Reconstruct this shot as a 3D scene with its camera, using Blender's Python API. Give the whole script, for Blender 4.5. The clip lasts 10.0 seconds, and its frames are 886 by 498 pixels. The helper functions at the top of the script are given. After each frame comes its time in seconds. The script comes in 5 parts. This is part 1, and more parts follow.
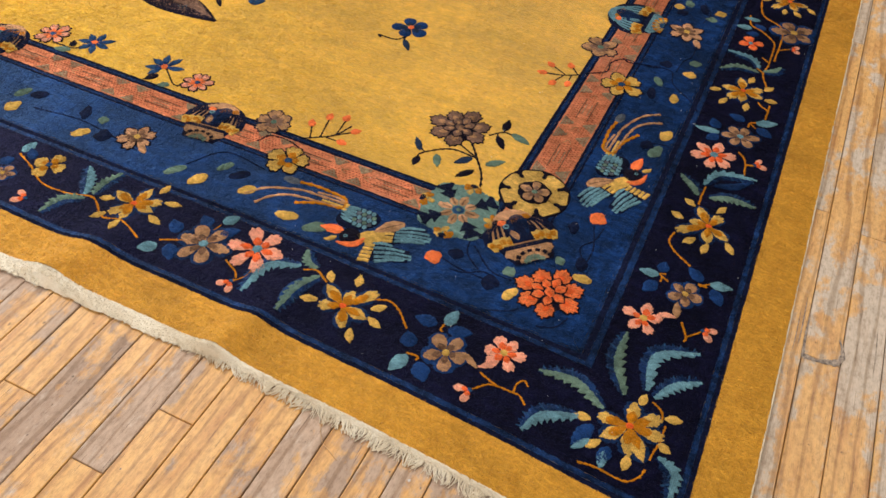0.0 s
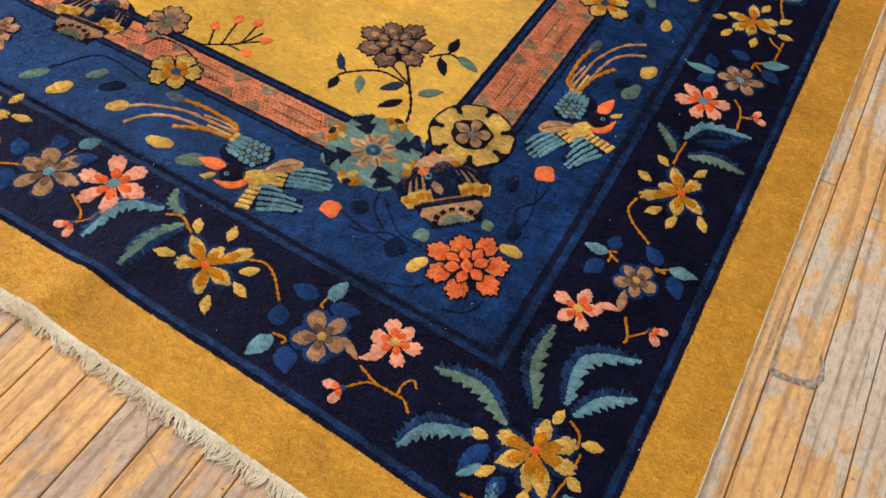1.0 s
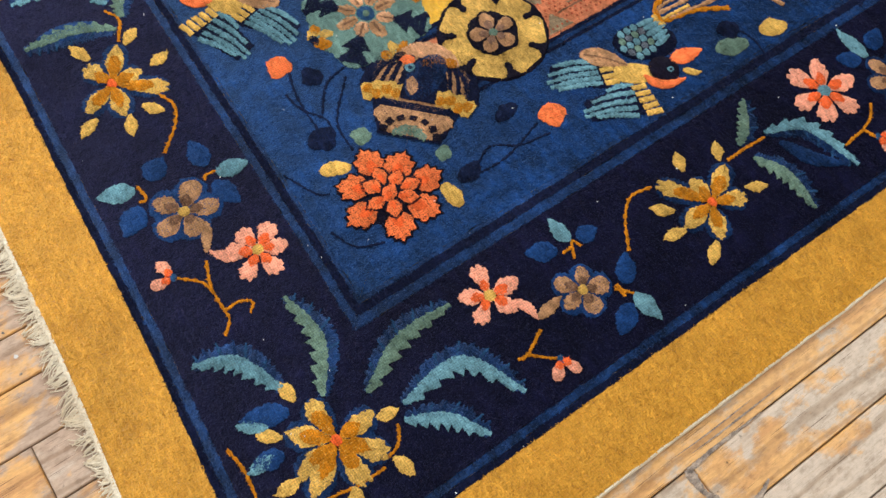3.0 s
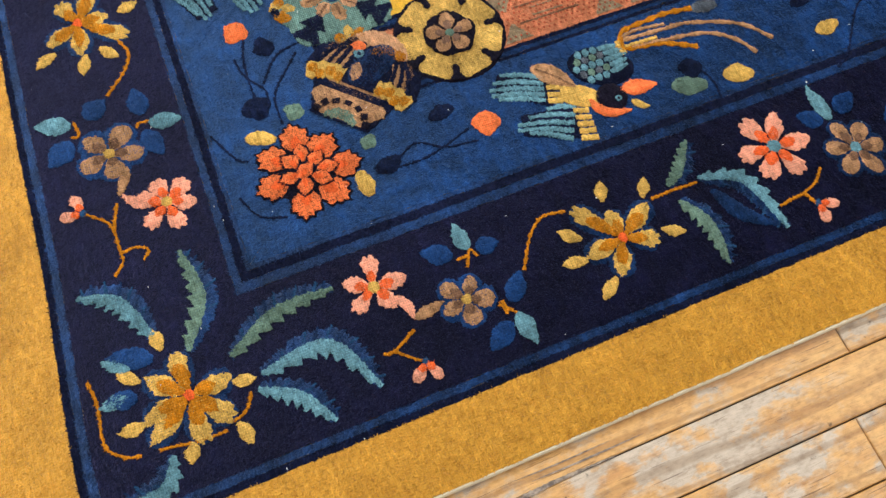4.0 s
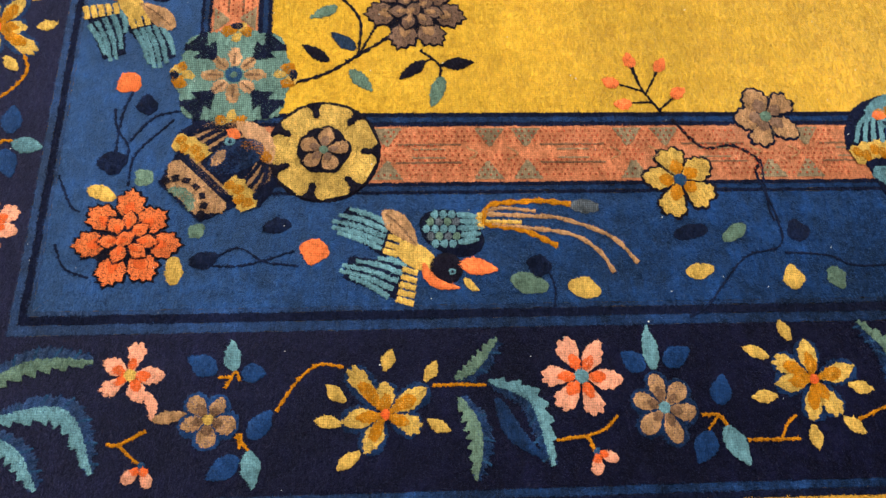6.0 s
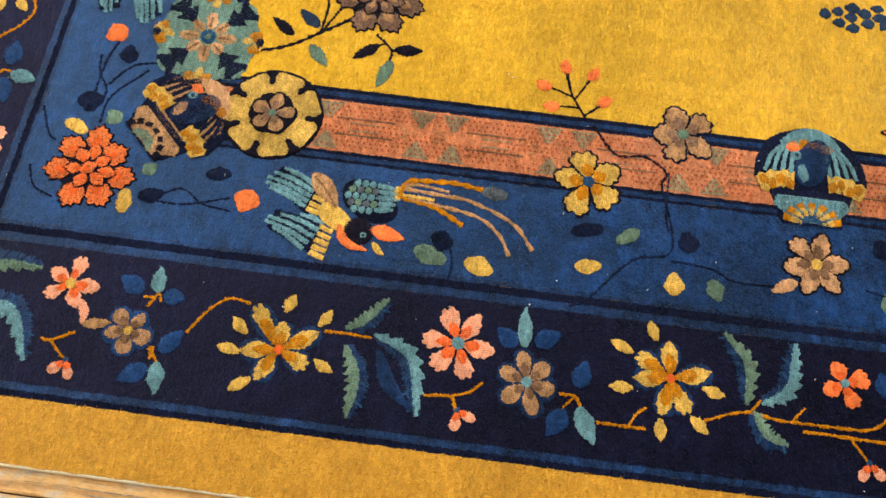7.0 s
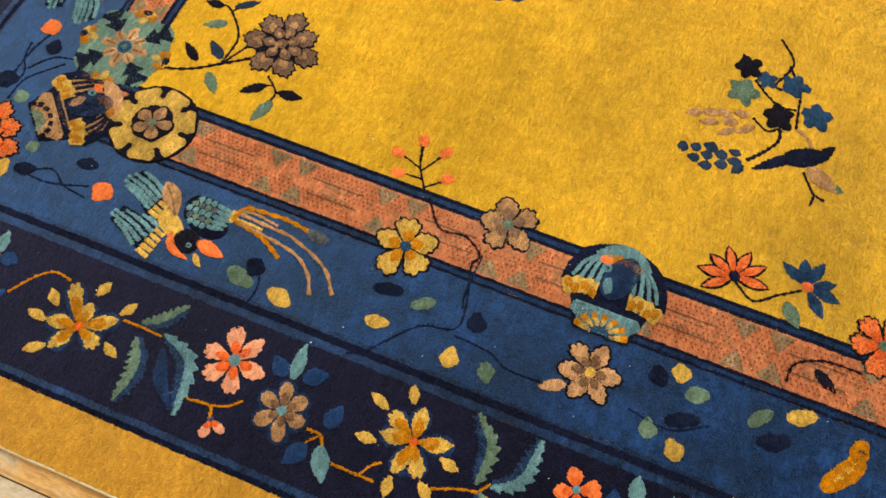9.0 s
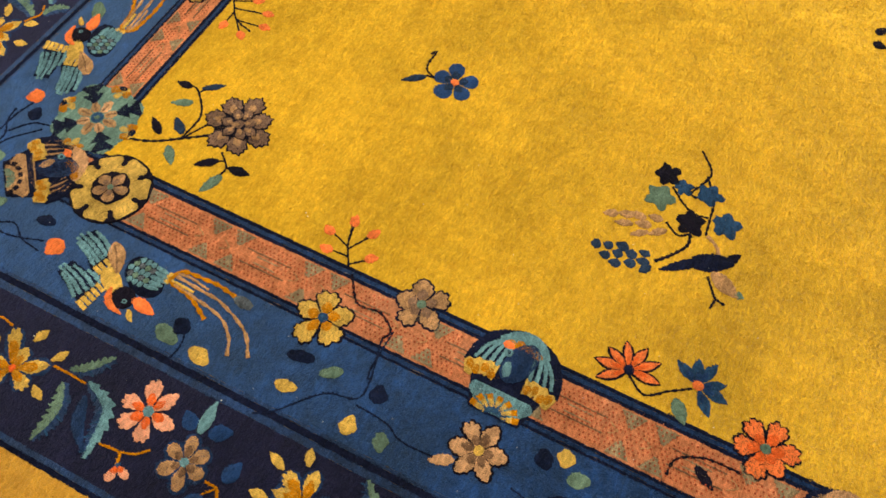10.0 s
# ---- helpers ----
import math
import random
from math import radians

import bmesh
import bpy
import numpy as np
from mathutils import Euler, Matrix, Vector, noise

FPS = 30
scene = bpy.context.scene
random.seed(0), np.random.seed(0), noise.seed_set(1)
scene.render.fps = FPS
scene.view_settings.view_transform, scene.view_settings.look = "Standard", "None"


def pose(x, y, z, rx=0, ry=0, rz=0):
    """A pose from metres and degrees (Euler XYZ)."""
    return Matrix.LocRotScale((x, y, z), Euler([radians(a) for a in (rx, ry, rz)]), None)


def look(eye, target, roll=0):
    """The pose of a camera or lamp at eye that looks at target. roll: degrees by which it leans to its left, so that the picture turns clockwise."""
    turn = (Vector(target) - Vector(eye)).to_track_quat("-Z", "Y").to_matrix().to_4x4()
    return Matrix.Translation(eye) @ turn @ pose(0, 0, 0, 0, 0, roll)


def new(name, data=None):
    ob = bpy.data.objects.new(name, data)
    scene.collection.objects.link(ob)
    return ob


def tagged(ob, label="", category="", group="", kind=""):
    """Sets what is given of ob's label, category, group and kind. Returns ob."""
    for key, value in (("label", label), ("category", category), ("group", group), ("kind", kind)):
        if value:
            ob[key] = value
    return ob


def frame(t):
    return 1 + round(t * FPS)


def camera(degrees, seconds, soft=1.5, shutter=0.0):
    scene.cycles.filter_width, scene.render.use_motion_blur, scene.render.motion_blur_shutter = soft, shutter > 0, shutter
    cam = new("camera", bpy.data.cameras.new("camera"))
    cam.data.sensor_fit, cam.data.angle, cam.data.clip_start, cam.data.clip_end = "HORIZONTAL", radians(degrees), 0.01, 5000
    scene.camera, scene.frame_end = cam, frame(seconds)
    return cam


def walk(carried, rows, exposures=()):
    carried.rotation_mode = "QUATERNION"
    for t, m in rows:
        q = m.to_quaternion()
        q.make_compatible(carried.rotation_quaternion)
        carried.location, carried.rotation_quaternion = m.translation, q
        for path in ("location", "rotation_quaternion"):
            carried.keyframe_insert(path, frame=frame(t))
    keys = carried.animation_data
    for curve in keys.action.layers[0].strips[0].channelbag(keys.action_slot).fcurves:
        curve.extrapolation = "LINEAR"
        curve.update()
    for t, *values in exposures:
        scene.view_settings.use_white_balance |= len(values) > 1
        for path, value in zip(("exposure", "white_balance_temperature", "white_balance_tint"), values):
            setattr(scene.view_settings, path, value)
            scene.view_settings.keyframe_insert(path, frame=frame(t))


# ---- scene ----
cam = camera(57.0, 10.0)
EXPOSURES = [(0.0, -0.20, 6040, 10), (2.0, 0.02, 5780, 8), (3.5, 0.12, 5640, 6), (5.2, 0.17, 5700, 4), (5.7, 0.20, 5900, 3), (7.5, 0.18, 6500, 1), (10.0, -0.04, 7000, -1)]
PATH = [
    (0, (-0.151, -0.701, 1.178), (-0.671, 0.587, -0.262), 4.7),
    (0.5, (-0.142, -0.512, 1.116), (-0.634, 0.692, -0.404), 5.9),
    (1, (-0.093, -0.358, 1.027), (-0.562, 0.747, -0.573), 8.3),
    (1.5, (-0.07, -0.259, 1.0), (-0.541, 0.728, -0.674), 10.8),
    (2, (-0.037, -0.199, 0.959), (-0.511, 0.649, -0.789), 12.9),
    (2.2, (-0.019, -0.16, 0.951), (-0.484, 0.624, -0.829), 14.4),
    (3.3, (0.073, 0.166, 0.914), (-0.566, 0.609, -0.928), 4.2),
    (3.5, (0.091, 0.201, 0.919), (-0.557, 0.606, -0.929), 3.8),
    (4, (0.162, 0.285, 0.935), (-0.523, 0.623, -0.914), 3.9),
    (4.5, (0.199, 0.361, 0.994), (-0.505, 0.653, -0.855), 5.2),
    (5, (0.172, 0.474, 1.016), (-0.553, 0.691, -0.836), 4.9),
    (5.5, (0.087, 0.617, 1.0), (-0.653, 0.77, -0.852), 5.5),
    (5.7, (0.064, 0.639, 0.997), (-0.675, 0.789, -0.855), 7.2),
    (6.8, (0.105, 0.855, 1.094), (-0.576, 0.832, -0.786), 4.0),
    (7, (0.116, 0.903, 1.121), (-0.567, 0.849, -0.758), 3.0),
    (7.5, (0.059, 1.006, 1.144), (-0.62, 0.909, -0.734), 3.1),
    (8, (-0.009, 1.102, 1.121), (-0.716, 0.949, -0.744), 3.0),
    (8.5, (-0.007, 1.189, 1.139), (-0.737, 0.976, -0.711), 2.6),
    (9, (0.067, 1.312, 1.201), (-0.711, 1.033, -0.62), 2.4),
    (9.5, (0.093, 1.403, 1.265), (-0.741, 1.052, -0.519), 1.9),
    (10, (0.025, 1.505, 1.289), (-0.876, 1.083, -0.446), 1.9),
]
walk(cam, [(t, look(eye, target, roll)) for t, eye, target, roll in PATH], EXPOSURES)

# ---- light: added, unseen overhead lamps in a closed room, and a pale one west ----
world = bpy.data.worlds.new("world")
world.use_nodes = True
world.node_tree.nodes["Background"].inputs[0].default_value = (0.9, 0.95, 1.0, 1)
world.node_tree.nodes["Background"].inputs[1].default_value = 0.3
scene.world = world


def area_lamp(name, m, sx, sy, watts, colour):
    lamp = bpy.data.lights.new(name, "AREA")
    lamp.shape, lamp.size, lamp.size_y, lamp.energy, lamp.color = "RECTANGLE", sx, sy, watts, colour
    ob = new(name, lamp)
    ob.matrix_world = m
    return ob


WARM, COOL = (1.0, 0.97, 0.92), (0.90, 0.95, 1.0)
area_lamp("ceiling_lamp_light", pose(-2.4, 0.9, 2.93), 1.5, 0.5, 84, WARM)
area_lamp("ceiling_lamp_light", pose(1.0, 2.6, 2.93), 1.5, 0.5, 66, WARM)
area_lamp("ceiling_lamp_light", pose(-0.9, -1.6, 2.93), 1.5, 0.5, 76, WARM)
area_lamp("window_light", look((-4.55, 1.2, 1.9), (0, 1.0, 0.1)), 2.4, 1.6, 80, COOL)


# ---- materials ----
def nodes_of(name, rough=0.8):
    mat = bpy.data.materials.new(name)
    mat.use_nodes = True
    tree = mat.node_tree
    shader = tree.nodes["Principled BSDF"]
    shader.inputs["Roughness"].default_value = rough
    return mat, tree, shader


def add(tree, kind, **values):
    node = tree.nodes.new(kind)
    for key, value in values.items():
        node.inputs[key].default_value = value
    return node


def position(tree, scale=(1, 1, 1)):
    place = tree.nodes.new("ShaderNodeNewGeometry")
    mapping = add(tree, "ShaderNodeMapping", Scale=scale)
    tree.links.new(place.outputs["Position"], mapping.inputs["Vector"])
    return mapping.outputs["Vector"]


def noise_tex(tree, vector, scale, detail=3.0, rough=0.6):
    node = add(tree, "ShaderNodeTexNoise", Scale=scale, Detail=detail, Roughness=rough)
    tree.links.new(vector, node.inputs["Vector"])
    return node.outputs["Fac"]


def ramp(tree, fac, *stops):
    node = tree.nodes.new("ShaderNodeValToRGB")
    while len(node.color_ramp.elements) < len(stops):
        node.color_ramp.elements.new(0.5)
    for element, (at, colour) in zip(node.color_ramp.elements, stops):
        element.position = at
        element.color = (*colour, 1) if len(colour) == 3 else colour
    tree.links.new(fac, node.inputs["Fac"])
    return node.outputs["Color"]


def mixed(tree, fac, a, b, blend="MIX"):
    node = tree.nodes.new("ShaderNodeMix")
    node.data_type, node.blend_type = "RGBA", blend
    for value, socket in ((fac, 0), (a, 6), (b, 7)):
        if isinstance(value, bpy.types.NodeSocket):
            tree.links.new(value, node.inputs[socket])
        else:
            node.inputs[socket].default_value = value if socket == 0 or len(value) == 4 else (*value, 1)
    return node.outputs[2]


def math_node(tree, how, a, b):
    node = tree.nodes.new("ShaderNodeMath")
    node.operation = how
    for value, socket in ((a, 0), (b, 1)):
        if isinstance(value, bpy.types.NodeSocket):
            tree.links.new(value, node.inputs[socket])
        else:
            node.inputs[socket].default_value = value
    return node.outputs[0]


def shade(colour, k):
    return tuple(min(1.0, c * k) for c in colour)


def pile(name, colour, uneven=0.22, second=None, nap=(-0.45, -0.30), haze=0.03, low=(0.76, 0.76, 0.76), grain=0.66, tint=(1.0, 1.0, 1.0), rows=0.08, sweep=0.0):
    """Knotted wool pile: knots of about two millimetres, tufts, broad uneven dye, painted glints, and a soft sheen haze
    whose normal tilts along nap.
    """
    mat, tree, shader = nodes_of(name, 0.9)
    knots = noise_tex(tree, position(tree, (1.0, 0.7, 1)), 520, 2.0, 0.7)
    tufts = noise_tex(tree, position(tree, (0.45, 1.0, 1)), 190, 4.0, 0.70)
    glints = noise_tex(tree, position(tree, (0.45, 1.0, 1)), 430, 2.0, 0.5)
    patch = noise_tex(tree, position(tree, (1.0, 0.7, 1)), 42, 5.0, 0.70)
    broad = noise_tex(tree, position(tree), 5.5, 5.0, 0.55)
    base = ramp(tree, broad, (0.32, shade(colour, 1 - uneven)), (0.5, colour), (0.70, second or shade(colour, 1 + uneven)))
    base = mixed(tree, 1.0, base, ramp(tree, patch, (0.30, tuple((1 - 1.25 * uneven) * (c / low[0]) ** 0.7 for c in low)), (0.55, (1.0,) * 3), (0.75, (1 + 0.9 * uneven,) * 3)), "MULTIPLY")
    base = mixed(tree, 1.0, base, ramp(tree, tufts, (0.30, low), (0.50, (1.0,) * 3), (0.72, (1.26,) * 3)), "MULTIPLY")
    base = mixed(tree, 1.0, base, ramp(tree, knots, (0.28, (1 - 0.38 * grain,) * 3), (0.50, (1.0,) * 3), (0.70, (1 + 0.25 * grain,) * 3)), "MULTIPLY")
    streak = noise_tex(tree, position(tree, (1.0, 2.6, 1)), 30, 5.0, 0.68)
    base = mixed(tree, 1.0, base, ramp(tree, streak, (0.34, (1 - 0.85 * uneven,) * 3), (0.5, (1.0,) * 3), (0.68, (1 + 1.2 * uneven,) * 3)), "MULTIPLY")
    if sweep:
        # Broad streaks in the colour: uneven dye plus painted sheen of swept pile.
        brushed_sheen = noise_tex(tree, position(tree, (1.0, 2.0, 1)), 2.1, 4.0, 0.6)
        base = mixed(tree, 1.0, base, ramp(tree, brushed_sheen, (0.36, (1 - sweep,) * 3), (0.5, (1.0,) * 3), (0.66, (1 + 0.8 * sweep,) * 3)), "MULTIPLY")
    for turn, length in ((0.0, 3.1), (math.pi / 2, 2.7)):
        weft = add(tree, "ShaderNodeTexWave", Scale=314.0 / length, Distortion=4.0, Detail=2.0)
        weft.inputs["Detail Scale"].default_value = 0.35
        course = add(tree, "ShaderNodeMapping", Rotation=(0.0, 0.0, turn + 0.02))
        tree.links.new(position(tree), course.inputs["Vector"])
        tree.links.new(course.outputs["Vector"], weft.inputs["Vector"])
        base = mixed(tree, 1.0, base, ramp(tree, weft.outputs["Fac"], (0.05, (1 - 1.3 * rows,) * 3), (0.5, (1.0,) * 3), (0.95, (1 + rows,) * 3)), "MULTIPLY")
    # Glints on fibre tips, painted as pale specks in the base colour.
    pale = tuple(0.010 + (2.0 - 0.9 * min(1.0, 4 * max(colour))) * c for c in colour)
    base = mixed(tree, ramp(tree, glints, (0.58, (0,) * 3), (0.68, (0.9 * grain,) * 3)), base, pale)
    fibre = tree.nodes.new("ShaderNodeNewGeometry")
    base = mixed(tree, 1.0, base, ramp(tree, fibre.outputs["Random Per Island"], (0.0, (1 - 0.34 * grain,) * 3), (0.6, (1.0,) * 3), (0.9, (1 + 0.25 * grain,) * 3), (1.0, (1 + 0.7 * grain,) * 3)), "MULTIPLY")
    info = tree.nodes.new("ShaderNodeObjectInfo")
    base = mixed(tree, 1.0, base, ramp(tree, info.outputs["Random"], (0.0, (0.90,) * 3), (1.0, (1.08,) * 3)), "MULTIPLY")
    tree.links.new(base, shader.inputs["Base Color"])
    height = math_node(tree, "ADD", math_node(tree, "MULTIPLY", knots, 0.7), math_node(tree, "ADD", math_node(tree, "MULTIPLY", tufts, 1.3), math_node(tree, "ADD", math_node(tree, "MULTIPLY", patch, 1.5), math_node(tree, "MULTIPLY", broad, 9.0))))
    bump = add(tree, "ShaderNodeBump", Strength=0.9, Distance=0.0036)
    tree.links.new(height, bump.inputs["Height"])
    tree.links.new(bump.outputs["Normal"], shader.inputs["Normal"])
    shader.inputs["Specular IOR Level"].default_value, shader.inputs["Roughness"].default_value = 0.03, 0.7
    # Sheen tilt set per wool for how bright each view looks; fibres lean elsewhere.
    lean = tree.nodes.new("ShaderNodeVectorMath")
    lean.inputs[1].default_value = (*nap, 0.0)
    tree.links.new(bump.outputs["Normal"], lean.inputs[0])
    straight = tree.nodes.new("ShaderNodeVectorMath")
    straight.operation = "NORMALIZE"
    tree.links.new(lean.outputs[0], straight.inputs[0])
    tips = add(tree, "ShaderNodeBsdfSheen", Roughness=0.45)
    tips.inputs["Color"].default_value = (*(haze * k * (0.6 + 0.4 * c) for c, k in zip(colour, tint)), 1)
    tree.links.new(straight.outputs[0], tips.inputs["Normal"])
    both = tree.nodes.new("ShaderNodeAddShader")
    tree.links.new(shader.outputs[0], both.inputs[0])
    tree.links.new(tips.outputs[0], both.inputs[1])
    tree.links.new(both.outputs[0], tree.nodes["Material Output"].inputs["Surface"])
    return mat


EDGENAP = (-0.55, -0.55)
GOLD = pile("gold_wool", (0.65, 0.374, 0.028), 0.11, None, (0.45, 0.55), 0.32, low=(0.90, 0.83, 0.70), grain=0.4, rows=0.05, sweep=0.16)
EDGE = pile("ochre_wool", (0.65, 0.325, 0.036), 0.10, None, EDGENAP, 0.24, low=(0.90, 0.84, 0.72), grain=0.34, rows=0.03, sweep=0.12)
WESTNAP = (-0.70, -0.82)
NIGHT = (0.60, 0.62, 1.25)
NAVY = pile("navy_wool", (0.0033, 0.0034, 0.0150), 0.50, None, WESTNAP, 0.25, low=(0.60, 0.62, 0.66), tint=NIGHT)
BLUE = pile("blue_wool", (0.0054, 0.0255, 0.099), 0.58, None, WESTNAP, 0.62, low=(0.55, 0.58, 0.64), tint=(0.45, 0.80, 1.50))
MIDBLUE = pile("mid_blue_wool", (0.012, 0.042, 0.145), 0.3, None, WESTNAP, 0.2, tint=(0.5, 0.8, 1.4))
LINEBLUE = pile("line_blue_wool", (0.0075, 0.024, 0.080), 0.7, None, WESTNAP, 0.42, tint=(0.55, 0.80, 1.45))
SHADOWBLUE = pile("shadow_blue_wool", (0.0078, 0.0130, 0.042), 0.4)
DEEPBLUE = pile("deep_blue_wool", (0.0085, 0.026, 0.084), 0.5, None, WESTNAP, 0.2, tint=(0.55, 0.80, 1.45))
INK = pile("ink_blue_wool", (0.0065, 0.009, 0.030), 0.3)
SALMON = pile("salmon_wool", (0.69, 0.238, 0.108), 0.2, (0.62, 0.26, 0.14), grain=0.6)
MADDER = pile("madder_wool", (0.33, 0.058, 0.026), 0.25)
GREYGREEN = pile("grey_green_wool", (0.33, 0.24, 0.14), 0.25)
CORAL = pile("coral_wool", (0.98, 0.225, 0.062), 0.12, grain=0.4)
DEEPCORAL = pile("deep_coral_wool", (0.86, 0.140, 0.028), 0.12, grain=0.4)
PINK = pile("pink_wool", (0.92, 0.40, 0.25), 0.15)
YELLOW = pile("yellow_wool", (0.72, 0.44, 0.095), 0.2)
AMBER = pile("amber_wool", (0.55, 0.200, 0.005), 0.22)
TEAL = pile("pale_teal_wool", (0.16, 0.31, 0.36), 0.25)
SAGE = pile("sage_wool", (0.15, 0.225, 0.165), 0.25)
TAN = pile("tan_wool", (0.52, 0.280, 0.130), 0.28)
APRICOT = pile("apricot_wool", (0.64, 0.345, 0.175), 0.25)
OCHRE = pile("pale_ochre_wool", (0.62, 0.385, 0.090), 0.25)
BROWN = pile("brown_wool", (0.22, 0.115, 0.065), 0.3)
MAUVE = pile("mauve_wool", (0.27, 0.152, 0.100), 0.28)
DARK = pile("dark_outline_wool", (0.009, 0.007, 0.016), 0.3)
SLATE = pile("slate_blue_wool", (0.022, 0.040, 0.082), 0.28)
CELADON = pile("celadon_wool", (0.185, 0.30, 0.255), 0.25, rows=0.22)
WORNBLUE = pile("worn_blue_wool", (0.13, 0.145, 0.17), 0.35, rows=0.22)
STEEL = pile("steel_blue_wool", (0.027, 0.075, 0.17), 0.25)


def cotton():
    mat, tree, shader = nodes_of("cotton_fringe", 0.9)
    fine = noise_tex(tree, position(tree), 300, 3.0)
    broad = noise_tex(tree, position(tree), 9, 3.0)
    base = mixed(tree, fine, (0.66, 0.57, 0.42), (0.93, 0.87, 0.72))
    base = mixed(tree, 1.0, base, ramp(tree, broad, (0.3, (0.8, 0.74, 0.66)), (0.65, (1.0, 1.0, 1.0))), "MULTIPLY")
    tree.links.new(base, shader.inputs["Base Color"])
    return mat


COTTON = cotton()


def oak():
    """Old strip flooring: bare greyed wood with worn remains of orange varnish, grain along the boards."""
    mat, tree, shader = nodes_of("worn_floorboard_wood", 0.5)
    info = tree.nodes.new("ShaderNodeObjectInfo")
    shift = tree.nodes.new("ShaderNodeVectorMath")
    shift.operation = "MULTIPLY_ADD"
    geo = tree.nodes.new("ShaderNodeNewGeometry")
    spread = tree.nodes.new("ShaderNodeCombineXYZ")
    for axis in range(3):
        tree.links.new(info.outputs["Random"], spread.inputs[axis])
    tree.links.new(spread.outputs[0], shift.inputs[0])
    shift.inputs[1].default_value = (7.0, 13.0, 5.0)
    tree.links.new(geo.outputs["Position"], shift.inputs[2])

    def own(scale):
        mapping = add(tree, "ShaderNodeMapping", Scale=scale)
        tree.links.new(shift.outputs[0], mapping.inputs["Vector"])
        return mapping.outputs["Vector"]

    grain = noise_tex(tree, own((1, 0.06, 1)), 850, 4.0, 0.75)
    pores = noise_tex(tree, own((1, 0.022, 1)), 520, 3.0, 0.6)
    rings = noise_tex(tree, own((1, 0.085, 1)), 60, 5.0, 0.62)
    worn = noise_tex(tree, own((1, 0.6, 1)), 26, 6.0, 0.62)
    flakes = noise_tex(tree, own((1, 0.45, 1)), 95, 5.0, 0.7)
    scuffs = noise_tex(tree, own((1, 0.35, 1)), 48, 6.0, 0.75)
    specks = noise_tex(tree, own((1, 0.8, 1)), 75, 3.0, 0.6)
    west = tree.nodes.new("ShaderNodeSeparateXYZ")
    tree.links.new(geo.outputs["Position"], west.inputs[0])
    side = tree.nodes.new("ShaderNodeMapRange")
    side.inputs["From Min"].default_value, side.inputs["From Max"].default_value = -0.35, 0.10
    tree.links.new(west.outputs[0], side.inputs["Value"])
    # bare wood: brown-grey boards, paler towards the long side of the room
    brown = ramp(tree, info.outputs["Random"], (0.0, (0.31, 0.205, 0.136)), (0.3, (0.43, 0.300, 0.205)), (0.65, (0.36, 0.245, 0.165)), (1.0, (0.46, 0.330, 0.228)))
    pale_wood = ramp(tree, info.outputs["Random"], (0.0, (0.43, 0.335, 0.240)), (0.5, (0.53, 0.430, 0.325)), (1.0, (0.47, 0.375, 0.275)))
    tone = mixed(tree, side.outputs[0], brown, pale_wood)
    tone = mixed(tree, ramp(tree, scuffs, (0.54, (0,) * 3), (0.70, (0.55,) * 3)), tone, (0.56, 0.47, 0.375))
    varnish = ramp(tree, rings, (0.30, (0.53, 0.250, 0.056)), (0.5, (0.60, 0.312, 0.074)), (0.70, (0.64, 0.355, 0.100)))
    broad = noise_tex(tree, own((1, 0.40, 1)), 11.0, 3.0, 0.5)
    # varnish is kept in a strip beside the fringe, worn off round the corner, half gone along the side
    across = tree.nodes.new("ShaderNodeMapRange")
    across.inputs["From Min"].default_value, across.inputs["From Max"].default_value = -1.4, 0.3
    tree.links.new(west.outputs[0], across.inputs["Value"])
    kept = ramp(tree, across.outputs[0], (0.0, (0.52,) * 3), (0.30, (0.55,) * 3), (0.40, (0.72,) * 3), (0.47, (0.72,) * 3), (0.53, (0.50,) * 3), (0.57, (0.41,) * 3), (0.68, (0.38,) * 3), (0.82, (0.42,) * 3), (0.885, (0.42,) * 3), (0.905, (0.54,) * 3), (1.0, (0.55,) * 3))
    kept = math_node(tree, "MULTIPLY", math_node(tree, "SUBTRACT", kept, 0.5), 0.32)
    wear = math_node(tree, "ADD", math_node(tree, "ADD", math_node(tree, "MULTIPLY", worn, 0.45), math_node(tree, "MULTIPLY", broad, 0.55)), kept)
    wear = math_node(tree, "ADD", wear, math_node(tree, "MULTIPLY", math_node(tree, "SUBTRACT", flakes, 0.5), 0.15))
    wear = math_node(tree, "ADD", wear, math_node(tree, "MULTIPLY", math_node(tree, "SUBTRACT", info.outputs["Random"], 0.5), 0.10))
    mask = ramp(tree, wear, (0.480, (0,) * 3), (0.500, (0.55,) * 3), (0.545, (1,) * 3))
    base = mixed(tree, math_node(tree, "MULTIPLY", mask, 0.88), tone, varnish)
    base = mixed(tree, 1.0, base, ramp(tree, grain, (0.28, (0.62, 0.57, 0.53)), (0.44, (0.97,) * 3), (0.7, (1.07,) * 3)), "MULTIPLY")
    base = mixed(tree, 1.0, base, ramp(tree, pores, (0.31, (0.34, 0.29, 0.26)), (0.355, (1.0,) * 3)), "MULTIPLY")
    base = mixed(tree, 1.0, base, ramp(tree, rings, (0.33, (0.88, 0.84, 0.80)), (0.46, (1.0,) * 3)), "MULTIPLY")
    mottle = noise_tex(tree, own((1, 0.5, 1)), 120, 5.0, 0.7)
    base = mixed(tree, 1.0, base, ramp(tree, mottle, (0.33, (0.74, 0.70, 0.66)), (0.5, (1.0,) * 3), (0.68, (1.16,) * 3)), "MULTIPLY")
    wave = add(tree, "ShaderNodeTexWave", Scale=9.0, Distortion=9.0, Detail=3.0)
    wave.inputs["Detail Scale"].default_value = 1.4
